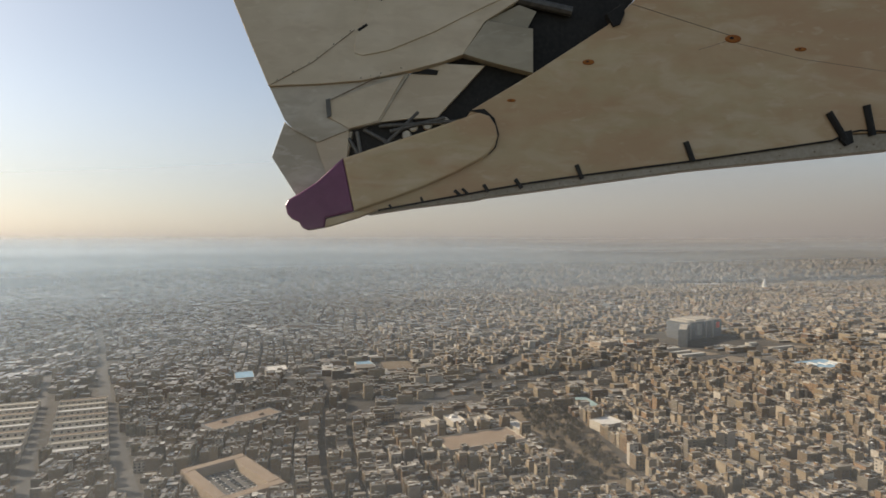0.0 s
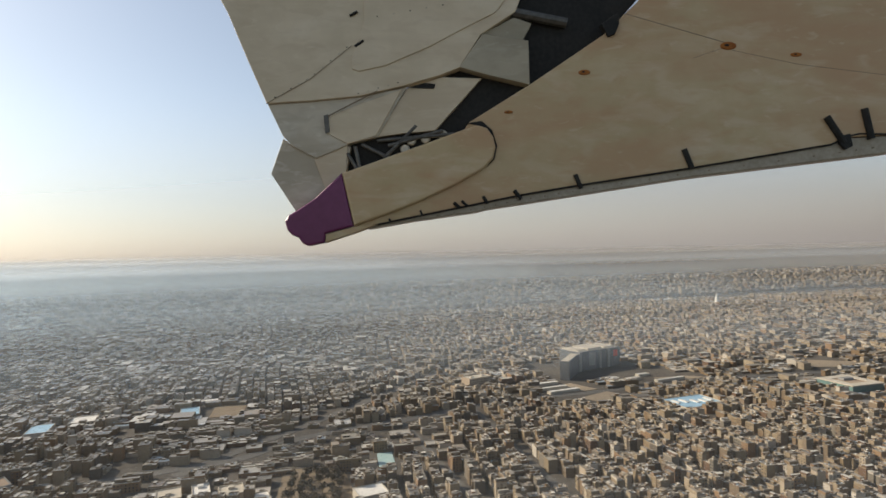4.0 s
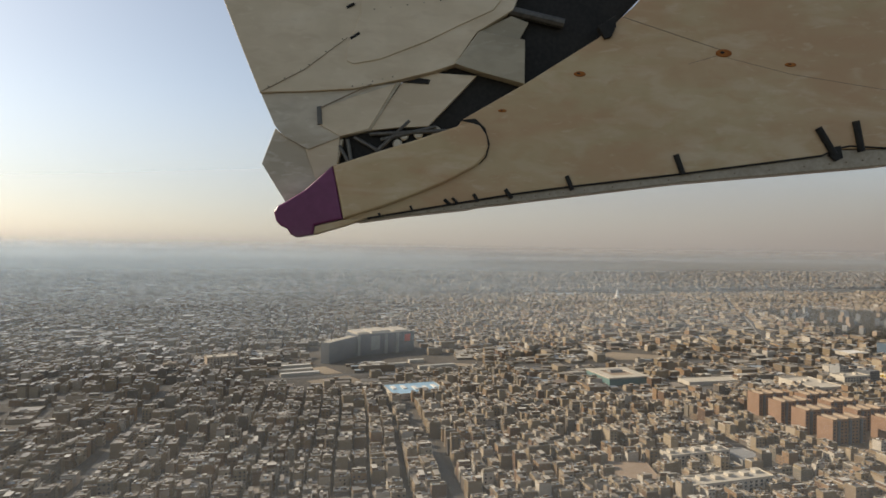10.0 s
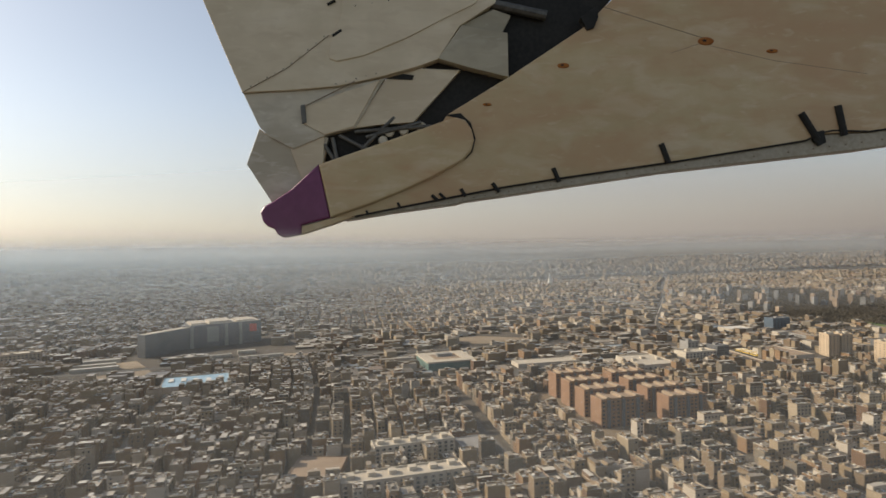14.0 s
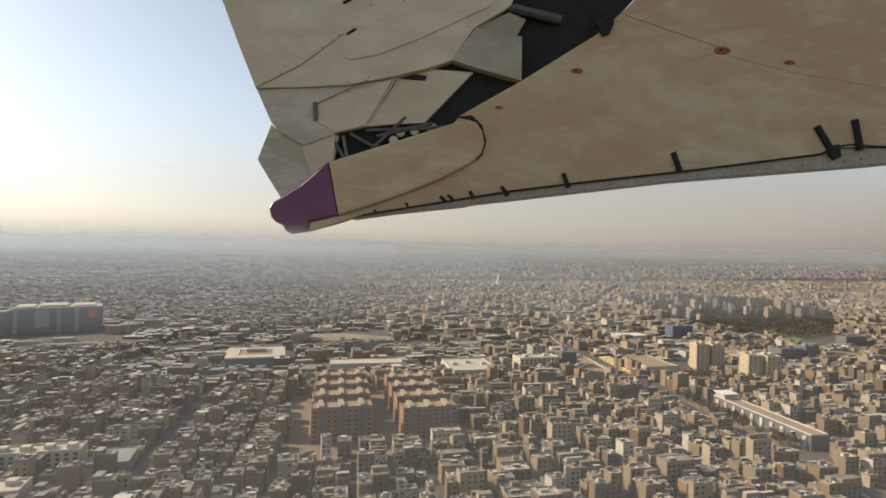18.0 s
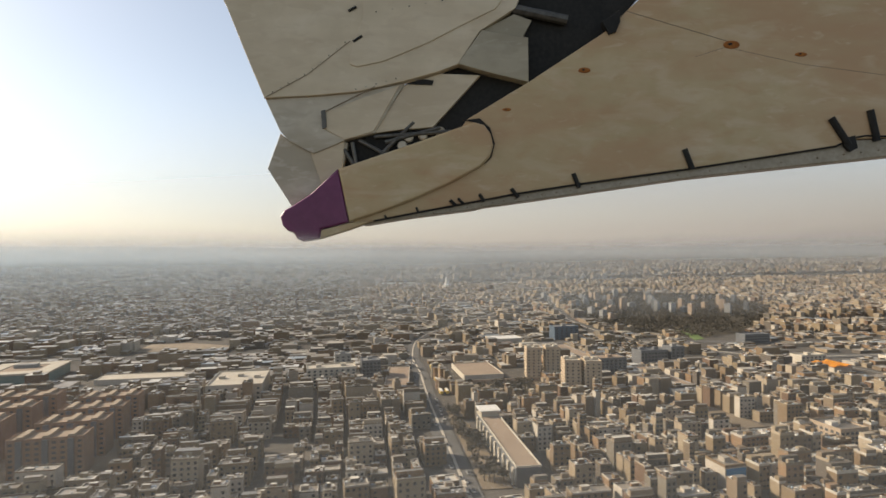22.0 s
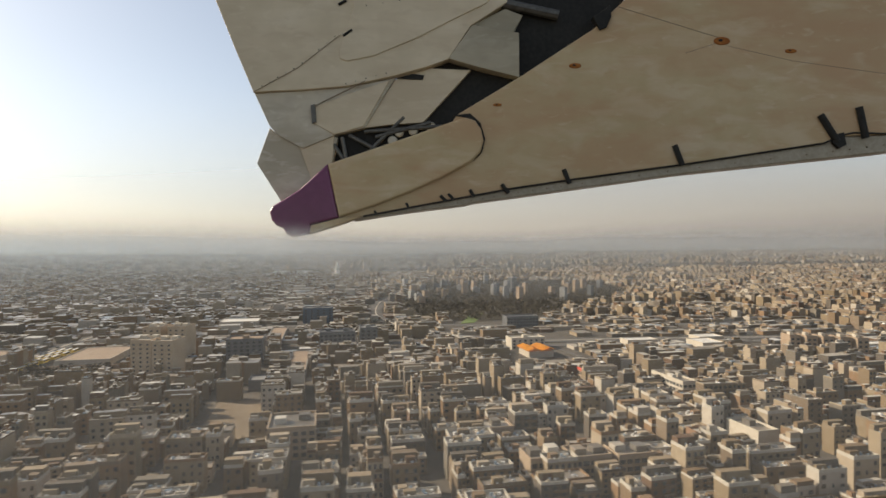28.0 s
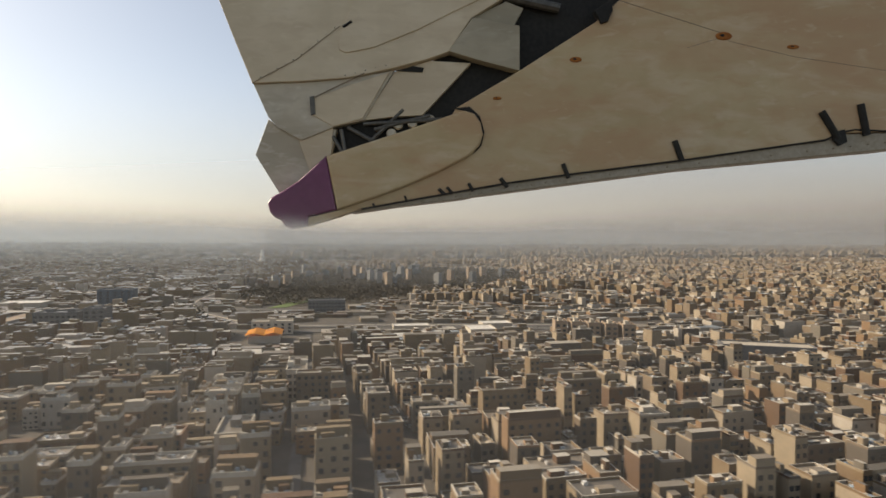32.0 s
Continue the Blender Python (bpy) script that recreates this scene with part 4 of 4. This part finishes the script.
far_tr = [(x, y, 0.3) for x, y in ((g.uniform(-70, 420), g.uniform(62, 210)) for _ in range(6500)) if x > -0.36 * y - 14 and not blocked(x, y)]
v2, f2 = leaf_clumps(far_tr, g, 6, 0.6, 0.3)
tagged(link("far_trees", v2, f2, [leaf_mat]), "dark trees scattered among the far houses", "trees", "", "stuff")
tagged(link("street_trees", v, f, [leaf_mat]), "dusty street trees between the houses", "trees", "", "stuff")

# ---- haze, painted on upright sheets ----
HAZE = [  # distance, density, tint painted brighter towards the sun, tint painted darker away from it
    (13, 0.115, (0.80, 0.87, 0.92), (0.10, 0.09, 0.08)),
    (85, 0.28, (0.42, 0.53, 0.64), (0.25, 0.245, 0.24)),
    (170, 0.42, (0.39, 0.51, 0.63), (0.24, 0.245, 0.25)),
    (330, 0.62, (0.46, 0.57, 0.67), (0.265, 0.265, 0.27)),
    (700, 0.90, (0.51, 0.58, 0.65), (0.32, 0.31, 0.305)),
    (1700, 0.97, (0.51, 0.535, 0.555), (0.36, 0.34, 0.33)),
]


def painted_haze(line, tops, thick, tint, low=0.6, forward=0.5, thin=1.0, rise=0.0, shade=None):
    """An upright sheet across the town with smog and its glow painted in, thinning out upwards and, by thin, towards
    its first end.
    """
    m = bpy.data.materials.new("smog")
    m.use_nodes = True
    n, l = m.node_tree.nodes, m.node_tree.links
    n.remove(n["Principled BSDF"])
    co = n.new("ShaderNodeUVMap")
    sep = n.new("ShaderNodeSeparateXYZ")
    l.new(co.outputs[0], sep.inputs[0])
    fade, side, both = n.new("ShaderNodeMapRange"), n.new("ShaderNodeMapRange"), n.new("ShaderNodeMath")
    fade.interpolation_type = side.interpolation_type = "SMOOTHSTEP"
    fade.inputs[1].default_value, fade.inputs[2].default_value = low, 1.0
    fade.inputs[3].default_value, fade.inputs[4].default_value = thick, 0.0
    side.inputs[3].default_value = thin
    both.operation = "MULTIPLY"
    l.new(sep.outputs[1], fade.inputs[0])
    l.new(sep.outputs[0], side.inputs[0])
    if rise:
        foot, grown = n.new("ShaderNodeMapRange"), n.new("ShaderNodeMath")
        foot.interpolation_type, grown.operation = "SMOOTHSTEP", "MULTIPLY"
        foot.inputs[2].default_value = rise
        l.new(sep.outputs[1], foot.inputs[0])
        l.new(foot.outputs[0], grown.inputs[0])
        l.new(fade.outputs[0], grown.inputs[1])
        l.new(grown.outputs[0], both.inputs[0])
    else:
        l.new(fade.outputs[0], both.inputs[0])
    l.new(side.outputs[0], both.inputs[1])
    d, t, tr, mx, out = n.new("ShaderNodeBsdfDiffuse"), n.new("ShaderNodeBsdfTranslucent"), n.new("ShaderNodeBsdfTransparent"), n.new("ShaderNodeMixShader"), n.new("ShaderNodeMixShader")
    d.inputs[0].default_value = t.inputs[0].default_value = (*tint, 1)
    if shade:  # painted darker and browner towards the last end, as haze away from the sun
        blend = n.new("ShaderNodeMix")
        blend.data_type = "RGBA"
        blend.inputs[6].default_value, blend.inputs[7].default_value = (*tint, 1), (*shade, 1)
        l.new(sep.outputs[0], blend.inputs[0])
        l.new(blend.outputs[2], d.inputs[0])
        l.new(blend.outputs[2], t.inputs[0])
    mx.inputs[0].default_value = forward
    l.new(d.outputs[0], mx.inputs[1])
    l.new(t.outputs[0], mx.inputs[2])
    l.new(both.outputs[0], out.inputs[0])
    l.new(tr.outputs[0], out.inputs[1])
    l.new(mx.outputs[0], out.inputs[2])
    l.new(out.outputs[0], n["Material Output"].inputs[0])
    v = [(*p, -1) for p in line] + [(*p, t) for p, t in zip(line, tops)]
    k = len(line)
    ob = link("painted_haze", v, [(i, i + 1, k + i + 1, k + i) for i in range(k - 1)], [m])
    uv = ob.data.uv_layers.new(name="UVMap")
    for loop in ob.data.loops:
        i = loop.vertex_index
        uv.data[loop.index].uv = (i % k / (k - 1), 0.0 if i < k else 1.0)
    tagged(ob, "see-through sheet painted as pale grey smog over the roofs", "haze", "", "structure")


def round_town(r):
    """A line that keeps about r away from the flight line, square to the sun's side, then straight on to the east."""
    line = [(r * math.cos(radians(a)), r * math.sin(radians(a))) for a in range(140, 90, -5)]
    line += [(x, r) for x in range(0, 192, 16)]
    return line + [(192 + k * 0.2 * r, r - 0.025 * k * r) for k in range(14)]


# painted veils close by drop with the camera on the way down; the far ones reach above the horizon
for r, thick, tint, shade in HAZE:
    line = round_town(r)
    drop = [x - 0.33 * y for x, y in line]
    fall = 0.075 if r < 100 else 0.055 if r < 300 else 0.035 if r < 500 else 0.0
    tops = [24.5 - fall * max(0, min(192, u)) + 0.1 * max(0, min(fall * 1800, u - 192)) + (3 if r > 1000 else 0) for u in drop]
    painted_haze(line, tops, thick, tint, 0.5 if r < 100 else 0.45 if r < 500 else 0.32, 0.85, 1.0, 0.0 if r < 60 else 0.48 if r < 100 else 0.4 if r < 500 else 0.3, shade)
# great sheet painting the haze at the sky's foot: bright towards the sun, dimmer and denser away from it
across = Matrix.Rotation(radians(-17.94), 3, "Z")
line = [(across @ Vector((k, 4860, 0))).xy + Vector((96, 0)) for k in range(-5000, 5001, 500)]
painted_haze(line, [1500] * len(line), 0.9, (0.96, 0.92, 0.92), 0.0, 0.85, 0.45, 0.0, (0.42, 0.385, 0.38))

# ---- wing of the aircraft ----
wing = new("aircraft_wing")
wing.matrix_world = pose(96, 0, 15, 0, 0, -17.89) @ pose(0, 0, 0, -0.29) @ pose(0, 0, 0, 0, -0.29) @ pose(0, 4500, 0) @ Matrix.Scale(448.4, 4)
tagged(wing, "underside of a cream aircraft wing with lowered flaps and rust spots", "aircraft wing")


def aged_paint(name, c1, c2, stain, pale, rough=0.42):
    """Cream paint with broad brown staining, streaks and pale touched-up smudges; the mottling also paints in patchy
    warm reflections.
    """
    m = mat(name, c1, c2, 0.0011, rough, fine=5, bump=0.02)
    n, l = m.node_tree.nodes, m.node_tree.links
    out = n["Mix"].outputs[2]
    streak = n.new("ShaderNodeMapping")
    streak.inputs["Scale"].default_value, streak.inputs["Rotation"].default_value = (1, 1, 2.8), (0, radians(8), 0)
    l.new(n["Geometry"].outputs["Position"], streak.inputs["Vector"])
    for col, scale, lo, hi, amount in ((stain, 0.0007, 0.44, 0.66, 0.8), (pale, 0.0021, 0.52, 0.70, 0.5), (stain, 0.0045, 0.50, 0.70, 0.5), (pale, 0.007, 0.60, 0.72, 0.4)):
        t = n.new("ShaderNodeTexNoise")
        t.inputs["Scale"].default_value, t.inputs["Detail"].default_value, t.inputs["Distortion"].default_value = scale, 5, 0.6
        l.new(streak.outputs[0], t.inputs["Vector"])
        r = n.new("ShaderNodeMapRange")
        r.inputs[1].default_value, r.inputs[2].default_value, r.inputs[4].default_value = lo, hi, amount
        l.new(t.outputs["Fac"], r.inputs[0])
        mx = n.new("ShaderNodeMix")
        mx.data_type = "RGBA"
        l.new(r.outputs[0], mx.inputs[0])
        l.new(out, mx.inputs[6])
        mx.inputs[7].default_value = (*col, 1)
        out = mx.outputs[2]
    l.new(out, n["Principled BSDF"].inputs["Base Color"])
    return m


skin_mat = aged_paint("cream_skin", (0.49, 0.37, 0.20), (0.57, 0.44, 0.255), (0.50, 0.31, 0.165), (0.66, 0.54, 0.36))
flap_mat = aged_paint("flap_skin", (0.62, 0.52, 0.36), (0.70, 0.59, 0.42), (0.55, 0.44, 0.295), (0.74, 0.64, 0.48))
worn_mat = aged_paint("worn_skin", (0.50, 0.44, 0.335), (0.62, 0.55, 0.42), (0.40, 0.34, 0.245), (0.74, 0.69, 0.58), 0.35)
# beam metal with the bay's shade put into its colour
beam_mat = mat("bay_shaded_beam", (0.035, 0.032, 0.027), (0.055, 0.05, 0.042), 0.004, 0.6)
# greenish-grey primer, also toned darker for the shade on the rib panels
primer_mat = aged_paint("grey_primer", (0.40, 0.35, 0.25), (0.47, 0.41, 0.30), (0.31, 0.27, 0.19), (0.52, 0.47, 0.36), 0.5)
boot_mat = mat("edge_boot", (0.34, 0.29, 0.21), (0.44, 0.38, 0.29), 0.004, 0.5, bump=0.02)
# near-black: painted shade of bay and gaps, also rubber clips, seals and hook
shade_rubber_mat = mat("shade_and_rubber", (0.014, 0.013, 0.011), (0.026, 0.024, 0.02), 0.004, 0.7)
metal_mat = mat("bare_metal", (0.085, 0.08, 0.07), (0.15, 0.14, 0.12), 0.004, 0.4, 0.4)
purple_mat = mat("purple_paint", (0.135, 0.020, 0.080), (0.165, 0.028, 0.10), 0.002, 0.3, bump=0.01, spec=0.5)
seam_mat = mat("grimy_seam", (0.20, 0.155, 0.10), (0.26, 0.20, 0.13), 0.004, 0.7, bump=0)
rust_mat = mat("rust", (0.26, 0.085, 0.018), (0.40, 0.15, 0.03), 0.02, 0.8)


def plate(name, outline, front, back, material, label="", bevel=0.0, parent=wing):
    """A panel of the wing: an outline across and up, from its near to its far depth."""
    bm = bmesh.new()
    f = bm.faces.new([bm.verts.new((x, front, z)) for x, z in outline])
    up = bmesh.ops.extrude_face_region(bm, geom=[f])
    bmesh.ops.translate(bm, vec=(0, back - front, 0), verts=[v for v in up["geom"] if isinstance(v, bmesh.types.BMVert)])
    bmesh.ops.recalc_face_normals(bm, faces=bm.faces)
    if bevel:
        near = [e for e in bm.edges if all(abs(v.co.y - front) < 1e-6 for v in e.verts)]
        bmesh.ops.bevel(bm, geom=near, offset=bevel, segments=3, affect="EDGES", profile=0.5)
    return part(name, bm, material, parent, label)


def rod(name, a, b, r, y, material, label=""):
    bm = bmesh.new()
    a, b = Vector((a[0], y, a[1])), Vector((b[0], y, b[1]))
    bmesh.ops.create_cone(bm, segments=10, radius1=r, radius2=r, depth=(b - a).length, cap_ends=True)
    bmesh.ops.transform(bm, matrix=Matrix.Translation((a + b) / 2) @ (b - a).to_track_quat("Z", "Y").to_matrix().to_4x4(), verts=bm.verts)
    return part(name, bm, material, wing, label)


# flat near-black sheet; the bay's inner shade is in its colour
plate("wing_bay_shade", [(-1.84, 2.06), (-1.34, 2.19), (-0.74, 2.41), (-0.14, 3.21), (0.62, 3.97), (1.16, 4.61), (2.26, 5.21), (4.06, 5.21), (2.76, 3.81), (1.46, 2.99), (0.34, 2.33), (0.06, 2.15), (-1.24, 1.73), (-1.70, 1.53)], 0.30, 0.5, shade_rubber_mat, "flap bay sheet painted near-black for its shade")
plate("lower_skin", [(0.32, 2.34), (1.46, 3.01), (2.76, 3.84), (3.38, 4.41), (4.06, 5.21), (9.76, 5.21), (9.76, 2.16), (7.94, 1.92), (7.01, 1.89), (6.75, 1.78), (4.26, 1.43), (2.26, 1.18), (1.26, 1.04), (0.46, 0.90), (-0.74, 0.69), (-1.34, 0.58), (-1.74, 0.51), (-1.34, 1.11), (0.06, 1.91)], 0.0, 0.6, skin_mat, "cream lower wing skin", 0.02)
plate("edge_strip", [(-1.54, 0.50), (-1.34, 0.57), (-0.74, 0.68), (0.46, 0.89), (1.26, 1.03), (2.26, 1.17), (4.26, 1.42), (6.75, 1.77), (7.01, 1.88), (7.94, 1.91), (9.76, 2.15), (9.76, 1.86), (7.94, 1.62), (4.26, 1.27), (2.26, 1.01), (1.26, 0.88), (0.61, 0.80), (0.46, 0.76), (-0.74, 0.62)], 0.03, 0.5, boot_mat, "dull grey leading edge strip", 0.02)
plate("flap_panel", [(-4.34, 5.21), (-3.96, 4.46), (-3.62, 3.59), (-3.30, 2.81), (-2.94, 2.83), (-2.49, 2.84), (-1.62, 2.90), (-0.80, 3.07), (-0.22, 3.22), (0.19, 3.36), (0.59, 3.95), (1.23, 4.35), (1.56, 5.21)], 0.10, 0.3, flap_mat, "cream flap lower panel", 0.015)
plate("flap_shield", [(-1.52, 5.21), (-1.50, 4.24), (-1.67, 3.81), (-1.76, 3.51), (-1.74, 3.39), (-1.62, 3.34), (-1.14, 3.43), (-0.34, 3.75), (0.26, 4.05), (0.86, 4.33), (1.56, 5.21)], 0.075, 0.12, flap_mat, "raised flap track panel with rounded corner", 0.01)
plate("flap_end", [(-3.30, 2.81), (-3.04, 2.23), (-2.88, 2.05), (-2.44, 1.81), (-1.84, 2.05), (-1.32, 2.17), (-0.78, 3.05), (-1.62, 2.90), (-2.49, 2.84)], 0.16, 0.32, worn_mat, "worn grey flap end", 0.01)
plate("flap_tab", [(-3.05, 2.20), (-3.29, 1.56), (-2.82, 0.81), (-2.34, 1.10), (-1.93, 1.50), (-1.82, 2.01), (-2.29, 2.09), (-2.90, 2.07)], 0.22, 0.34, worn_mat, "worn tab with scuffed paint", 0.01)
plate("inner_flap", [(-0.77, 3.04), (-0.14, 3.23), (0.59, 3.19), (0.16, 2.73), (-0.28, 2.26), (-0.84, 2.23), (-1.35, 2.17)], 0.20, 0.3, flap_mat, "cream inner flap panel", 0.01)
# second near-black sheet painting shade between flap and truss
plate("bay_shade_backing", [(-2.14, 2.16), (-0.74, 2.51), (-0.54, 2.01), (-1.54, 1.41), (-1.99, 1.41)], 0.36, 0.5, shade_rubber_mat, "near-black sheet for the bay's shade behind the truss")
plate("fold_panel", [(-2.26, 2.53), (-1.62, 2.77), (-0.86, 3.01), (-1.34, 2.19), (-1.86, 2.05), (-2.22, 2.25)], 0.13, 0.17, flap_mat, "folded panel at the flap end", 0.01)
plate("hinge_bracket", [(-2.28, 2.57), (-2.20, 2.59), (-2.18, 2.27), (-2.26, 2.25)], 0.11, 0.15, metal_mat)
plate("tab_panel", [(-2.54, 2.03), (-2.26, 2.25), (-1.88, 2.03), (-1.92, 1.53), (-2.29, 1.23), (-2.46, 1.71)], 0.19, 0.24, flap_mat, "light panel of the tab", 0.01)
plate("slit", [(-0.77, 3.05), (-0.45, 3.13), (-0.25, 3.10), (-0.28, 3.02)], 0.18, 0.2, shade_rubber_mat)
plate("end_rib", [(0.19, 3.36), (0.62, 3.95), (1.44, 3.80), (1.44, 3.01), (0.71, 3.20)], 0.06, 0.3, primer_mat, "grey primed rib box toned down for shade", 0.01)
plate("rib_top", [(0.65, 4.00), (1.21, 4.27), (1.52, 4.15), (1.35, 3.84)], 0.18, 0.3, primer_mat)
plate("hook", [(2.72, 4.01), (3.02, 4.21), (3.04, 4.01), (2.96, 3.83), (2.84, 3.79)], -0.06, 0.1, shade_rubber_mat, "dark hanging hook", 0.01)
rod("actuator", *[(1.11, 4.39), (2.16, 4.15)], 0.09, 0.2, metal_mat, "grey actuator tube")
plate("track_fairing", [(-1.95, 1.49), (-1.34, 1.69), (-0.54, 1.95), (0.26, 2.22), (0.48, 2.28), (0.64, 2.23), (0.75, 2.07), (0.79, 1.87), (0.73, 1.67), (0.56, 1.50), (0.06, 1.23), (-0.54, 0.97), (-1.14, 0.75), (-1.76, 0.55)], -0.09, 0.2, skin_mat, "long cream flap track fairing", 0.05)
plate("fairing_tail", [(-1.95, 1.50), (-2.44, 1.06), (-2.74, 0.87), (-2.92, 0.77), (-2.98, 0.67), (-2.94, 0.51), (-2.86, 0.42), (-2.74, 0.37), (-2.68, 0.27), (-2.58, 0.22), (-2.29, 0.27), (-2.26, 0.43), (-1.77, 0.55)], -0.085, 0.16, purple_mat, "purple painted fairing tail", 0.04)
plate("fairing_keel", [(-2.26, 0.42), (-1.76, 0.54), (-1.34, 0.57), (-1.74, 0.43), (-2.28, 0.27)], -0.06, 0.16, skin_mat, "", 0.02)
# thin dark plate that paints the gap's shade onto the skin
plate("nose_gap_shade", [(0.26, 2.33), (0.56, 2.36), (0.74, 2.19), (0.82, 1.91), (0.76, 1.67), (0.62, 1.53), (0.76, 1.73), (0.76, 1.93), (0.68, 2.15), (0.52, 2.28)], -0.02, 0.05, shade_rubber_mat, "dark strip painted as the shaded gap round the fairing nose")
for a, b in ([(-1.74, 2.01), (-1.66, 1.56)], [(-1.62, 2.05), (-1.14, 1.79)], [(-1.22, 1.79), (-0.62, 2.36)], [(-1.34, 2.11), (0.06, 2.19)], [(-1.89, 1.89), (-1.70, 1.57)], [(-1.70, 1.57), (0.16, 2.19)], [(-1.14, 2.01), (-0.14, 2.26)]):
    rod("truss_bar", a, b, 0.035, 0.22, metal_mat)
for c in [(-0.72, 2.10), (-0.46, 2.13), (-0.84, 1.95), (-0.14, 2.19)]:
    bm = bmesh.new()
    bmesh.ops.create_cone(bm, segments=20, radius1=0.09, radius2=0.07, depth=0.04, cap_ends=True)
    bmesh.ops.rotate(bm, matrix=Matrix.Rotation(radians(90), 3, "X"), verts=bm.verts)
    bmesh.ops.translate(bm, vec=(c[0], 0.24, c[1]), verts=bm.verts)
    part("pulley", bm, worn_mat, wing)
for (x, z), rx, rz in zip([(2.41, 3.18), (4.98, 3.58), (6.18, 3.39), (1.04, 2.51)], (0.11, 0.15, 0.11, 0.08), (0.05, 0.075, 0.04, 0.03)):
    bm = bmesh.new()
    bmesh.ops.create_cone(bm, segments=18, radius1=1, radius2=0.8, depth=1, cap_ends=True)
    bmesh.ops.rotate(bm, matrix=Matrix.Rotation(radians(90), 3, "X"), verts=bm.verts)
    bmesh.ops.scale(bm, vec=(rx, 0.02, rz), verts=bm.verts)
    bmesh.ops.translate(bm, vec=(x, -0.008, z), verts=bm.verts)
    spot = part("rust_spot", bm, rust_mat, wing, "rusty orange drain spot")
    bm = bmesh.new()
    bmesh.ops.create_cone(bm, segments=12, radius1=1, radius2=0.7, depth=1, cap_ends=True)
    bmesh.ops.rotate(bm, matrix=Matrix.Rotation(radians(90), 3, "X"), verts=bm.verts)
    bmesh.ops.scale(bm, vec=(rx * 0.3, 0.012, rz * 0.35), verts=bm.verts)
    bmesh.ops.translate(bm, vec=(x - rx * 0.2, -0.02, z + rz * 0.1), verts=bm.verts)
    part("drain_hole", bm, shade_rubber_mat, spot, "dark drain hole")
for a, b, r in ((*[(2.19, 1.36), (2.29, 1.11)], 0.04), (*[(4.13, 1.76), (4.26, 1.41)], 0.05), (*[(6.67, 2.26), (6.96, 1.79)], 0.06), (*[(7.34, 2.39), (7.45, 1.85)], 0.06), (*[(0.54, 1.02), (0.62, 0.89)], 0.03), (*[(1.10, 1.11), (1.22, 0.95)], 0.035), (*[(0.02, 0.92), (0.12, 0.83)], 0.03), (*[(-0.58, 0.80), (-0.54, 0.71)], 0.02), (*[(0.16, 0.95), (0.26, 0.85)], 0.025), (*[(-1.14, 0.67), (-1.10, 0.60)], 0.02)):
    rod("strip_clip", a, b, r, -0.02, shade_rubber_mat, "dark rubber clip")
ln = [(-1.34, 0.57), (0.46, 0.89), (1.26, 1.03), (2.26, 1.17), (4.26, 1.42), (6.75, 1.77), (7.01, 1.90), (7.26, 1.95), (7.94, 1.92), (9.76, 2.15)]
for a, b in zip(ln[:-1], ln[1:]):
    rod("seal_line", a, b, 0.016, 0.0, shade_rubber_mat)
low_edge = [(-0.74, 0.64), (0.46, 0.81), (1.26, 0.95), (2.26, 1.08), (4.26, 1.34), (6.75, 1.61), (7.94, 1.75), (9.76, 1.98)]
for (x0, z0), (x1, z1) in zip(low_edge[:-1], low_edge[1:]):
    for k in range(4):
        x, z = x0 + (x1 - x0) * (k + 0.5) / 4, z0 + (z1 - z0) * (k + 0.5) / 4
        rod("rivet", (x, z), (x + 0.02, z + 0.003), 0.012, 0.025, seam_mat)
for run in ([(-3.22, 2.87), (-2.50, 3.25)], [(-2.50, 3.25), (-1.76, 3.83)], [(-1.42, 4.29), (0.06, 4.51)], [(-1.74, 2.91), (-0.84, 3.13)], [(-1.34, 0.69), (0.26, 1.11)]):
    (x0, z0), (x1, z1) = run
    for k in range(5):
        x, z = x0 + (x1 - x0) * (k + 0.5) / 5, z0 + (z1 - z0) * (k + 0.5) / 5
        rod("fastener", (x, z), (x + 0.02, z + 0.008), 0.009, 0.07, primer_mat if k % 2 else shade_rubber_mat)
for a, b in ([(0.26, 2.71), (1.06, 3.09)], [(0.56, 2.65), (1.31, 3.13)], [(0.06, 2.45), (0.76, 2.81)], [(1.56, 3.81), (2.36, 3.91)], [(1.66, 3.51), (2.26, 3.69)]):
    rod("bay_beam", a, b, 0.02, 0.45, beam_mat, "metal beam coloured dark for the bay's shade")
plate("clip_foot", [(6.89, 1.91), (7.06, 1.95), (7.10, 1.73), (6.98, 1.67), (6.88, 1.77)], -0.05, 0.02, shade_rubber_mat)
for a, b, r, m in (((3.16, 4.21), (4.96, 3.63), 0.006, seam_mat), ((5.05, 3.5), (6.2, 3.22), 0.004, seam_mat), ((6.2, 3.22), (7.9, 2.96), 0.004, seam_mat), ((4.9, 3.55), (4.35, 3.38), 0.004, seam_mat),
                   ((-3.30, 2.81), (-2.50, 3.23), 0.006, seam_mat), ((-2.50, 3.23), (-1.74, 3.81), 0.005, seam_mat), ((-1.68, 3.79), (-1.52, 3.89), 0.03, shade_rubber_mat), ((-2.2, 2.55), (-1.3, 2.98), 0.012, seam_mat), ((-1.76, 4.35), (-1.62, 4.42), 0.025, shade_rubber_mat)):
    rod("panel_joint", a, b, r, 0.09 if a[0] < 0 else 0.0, m)
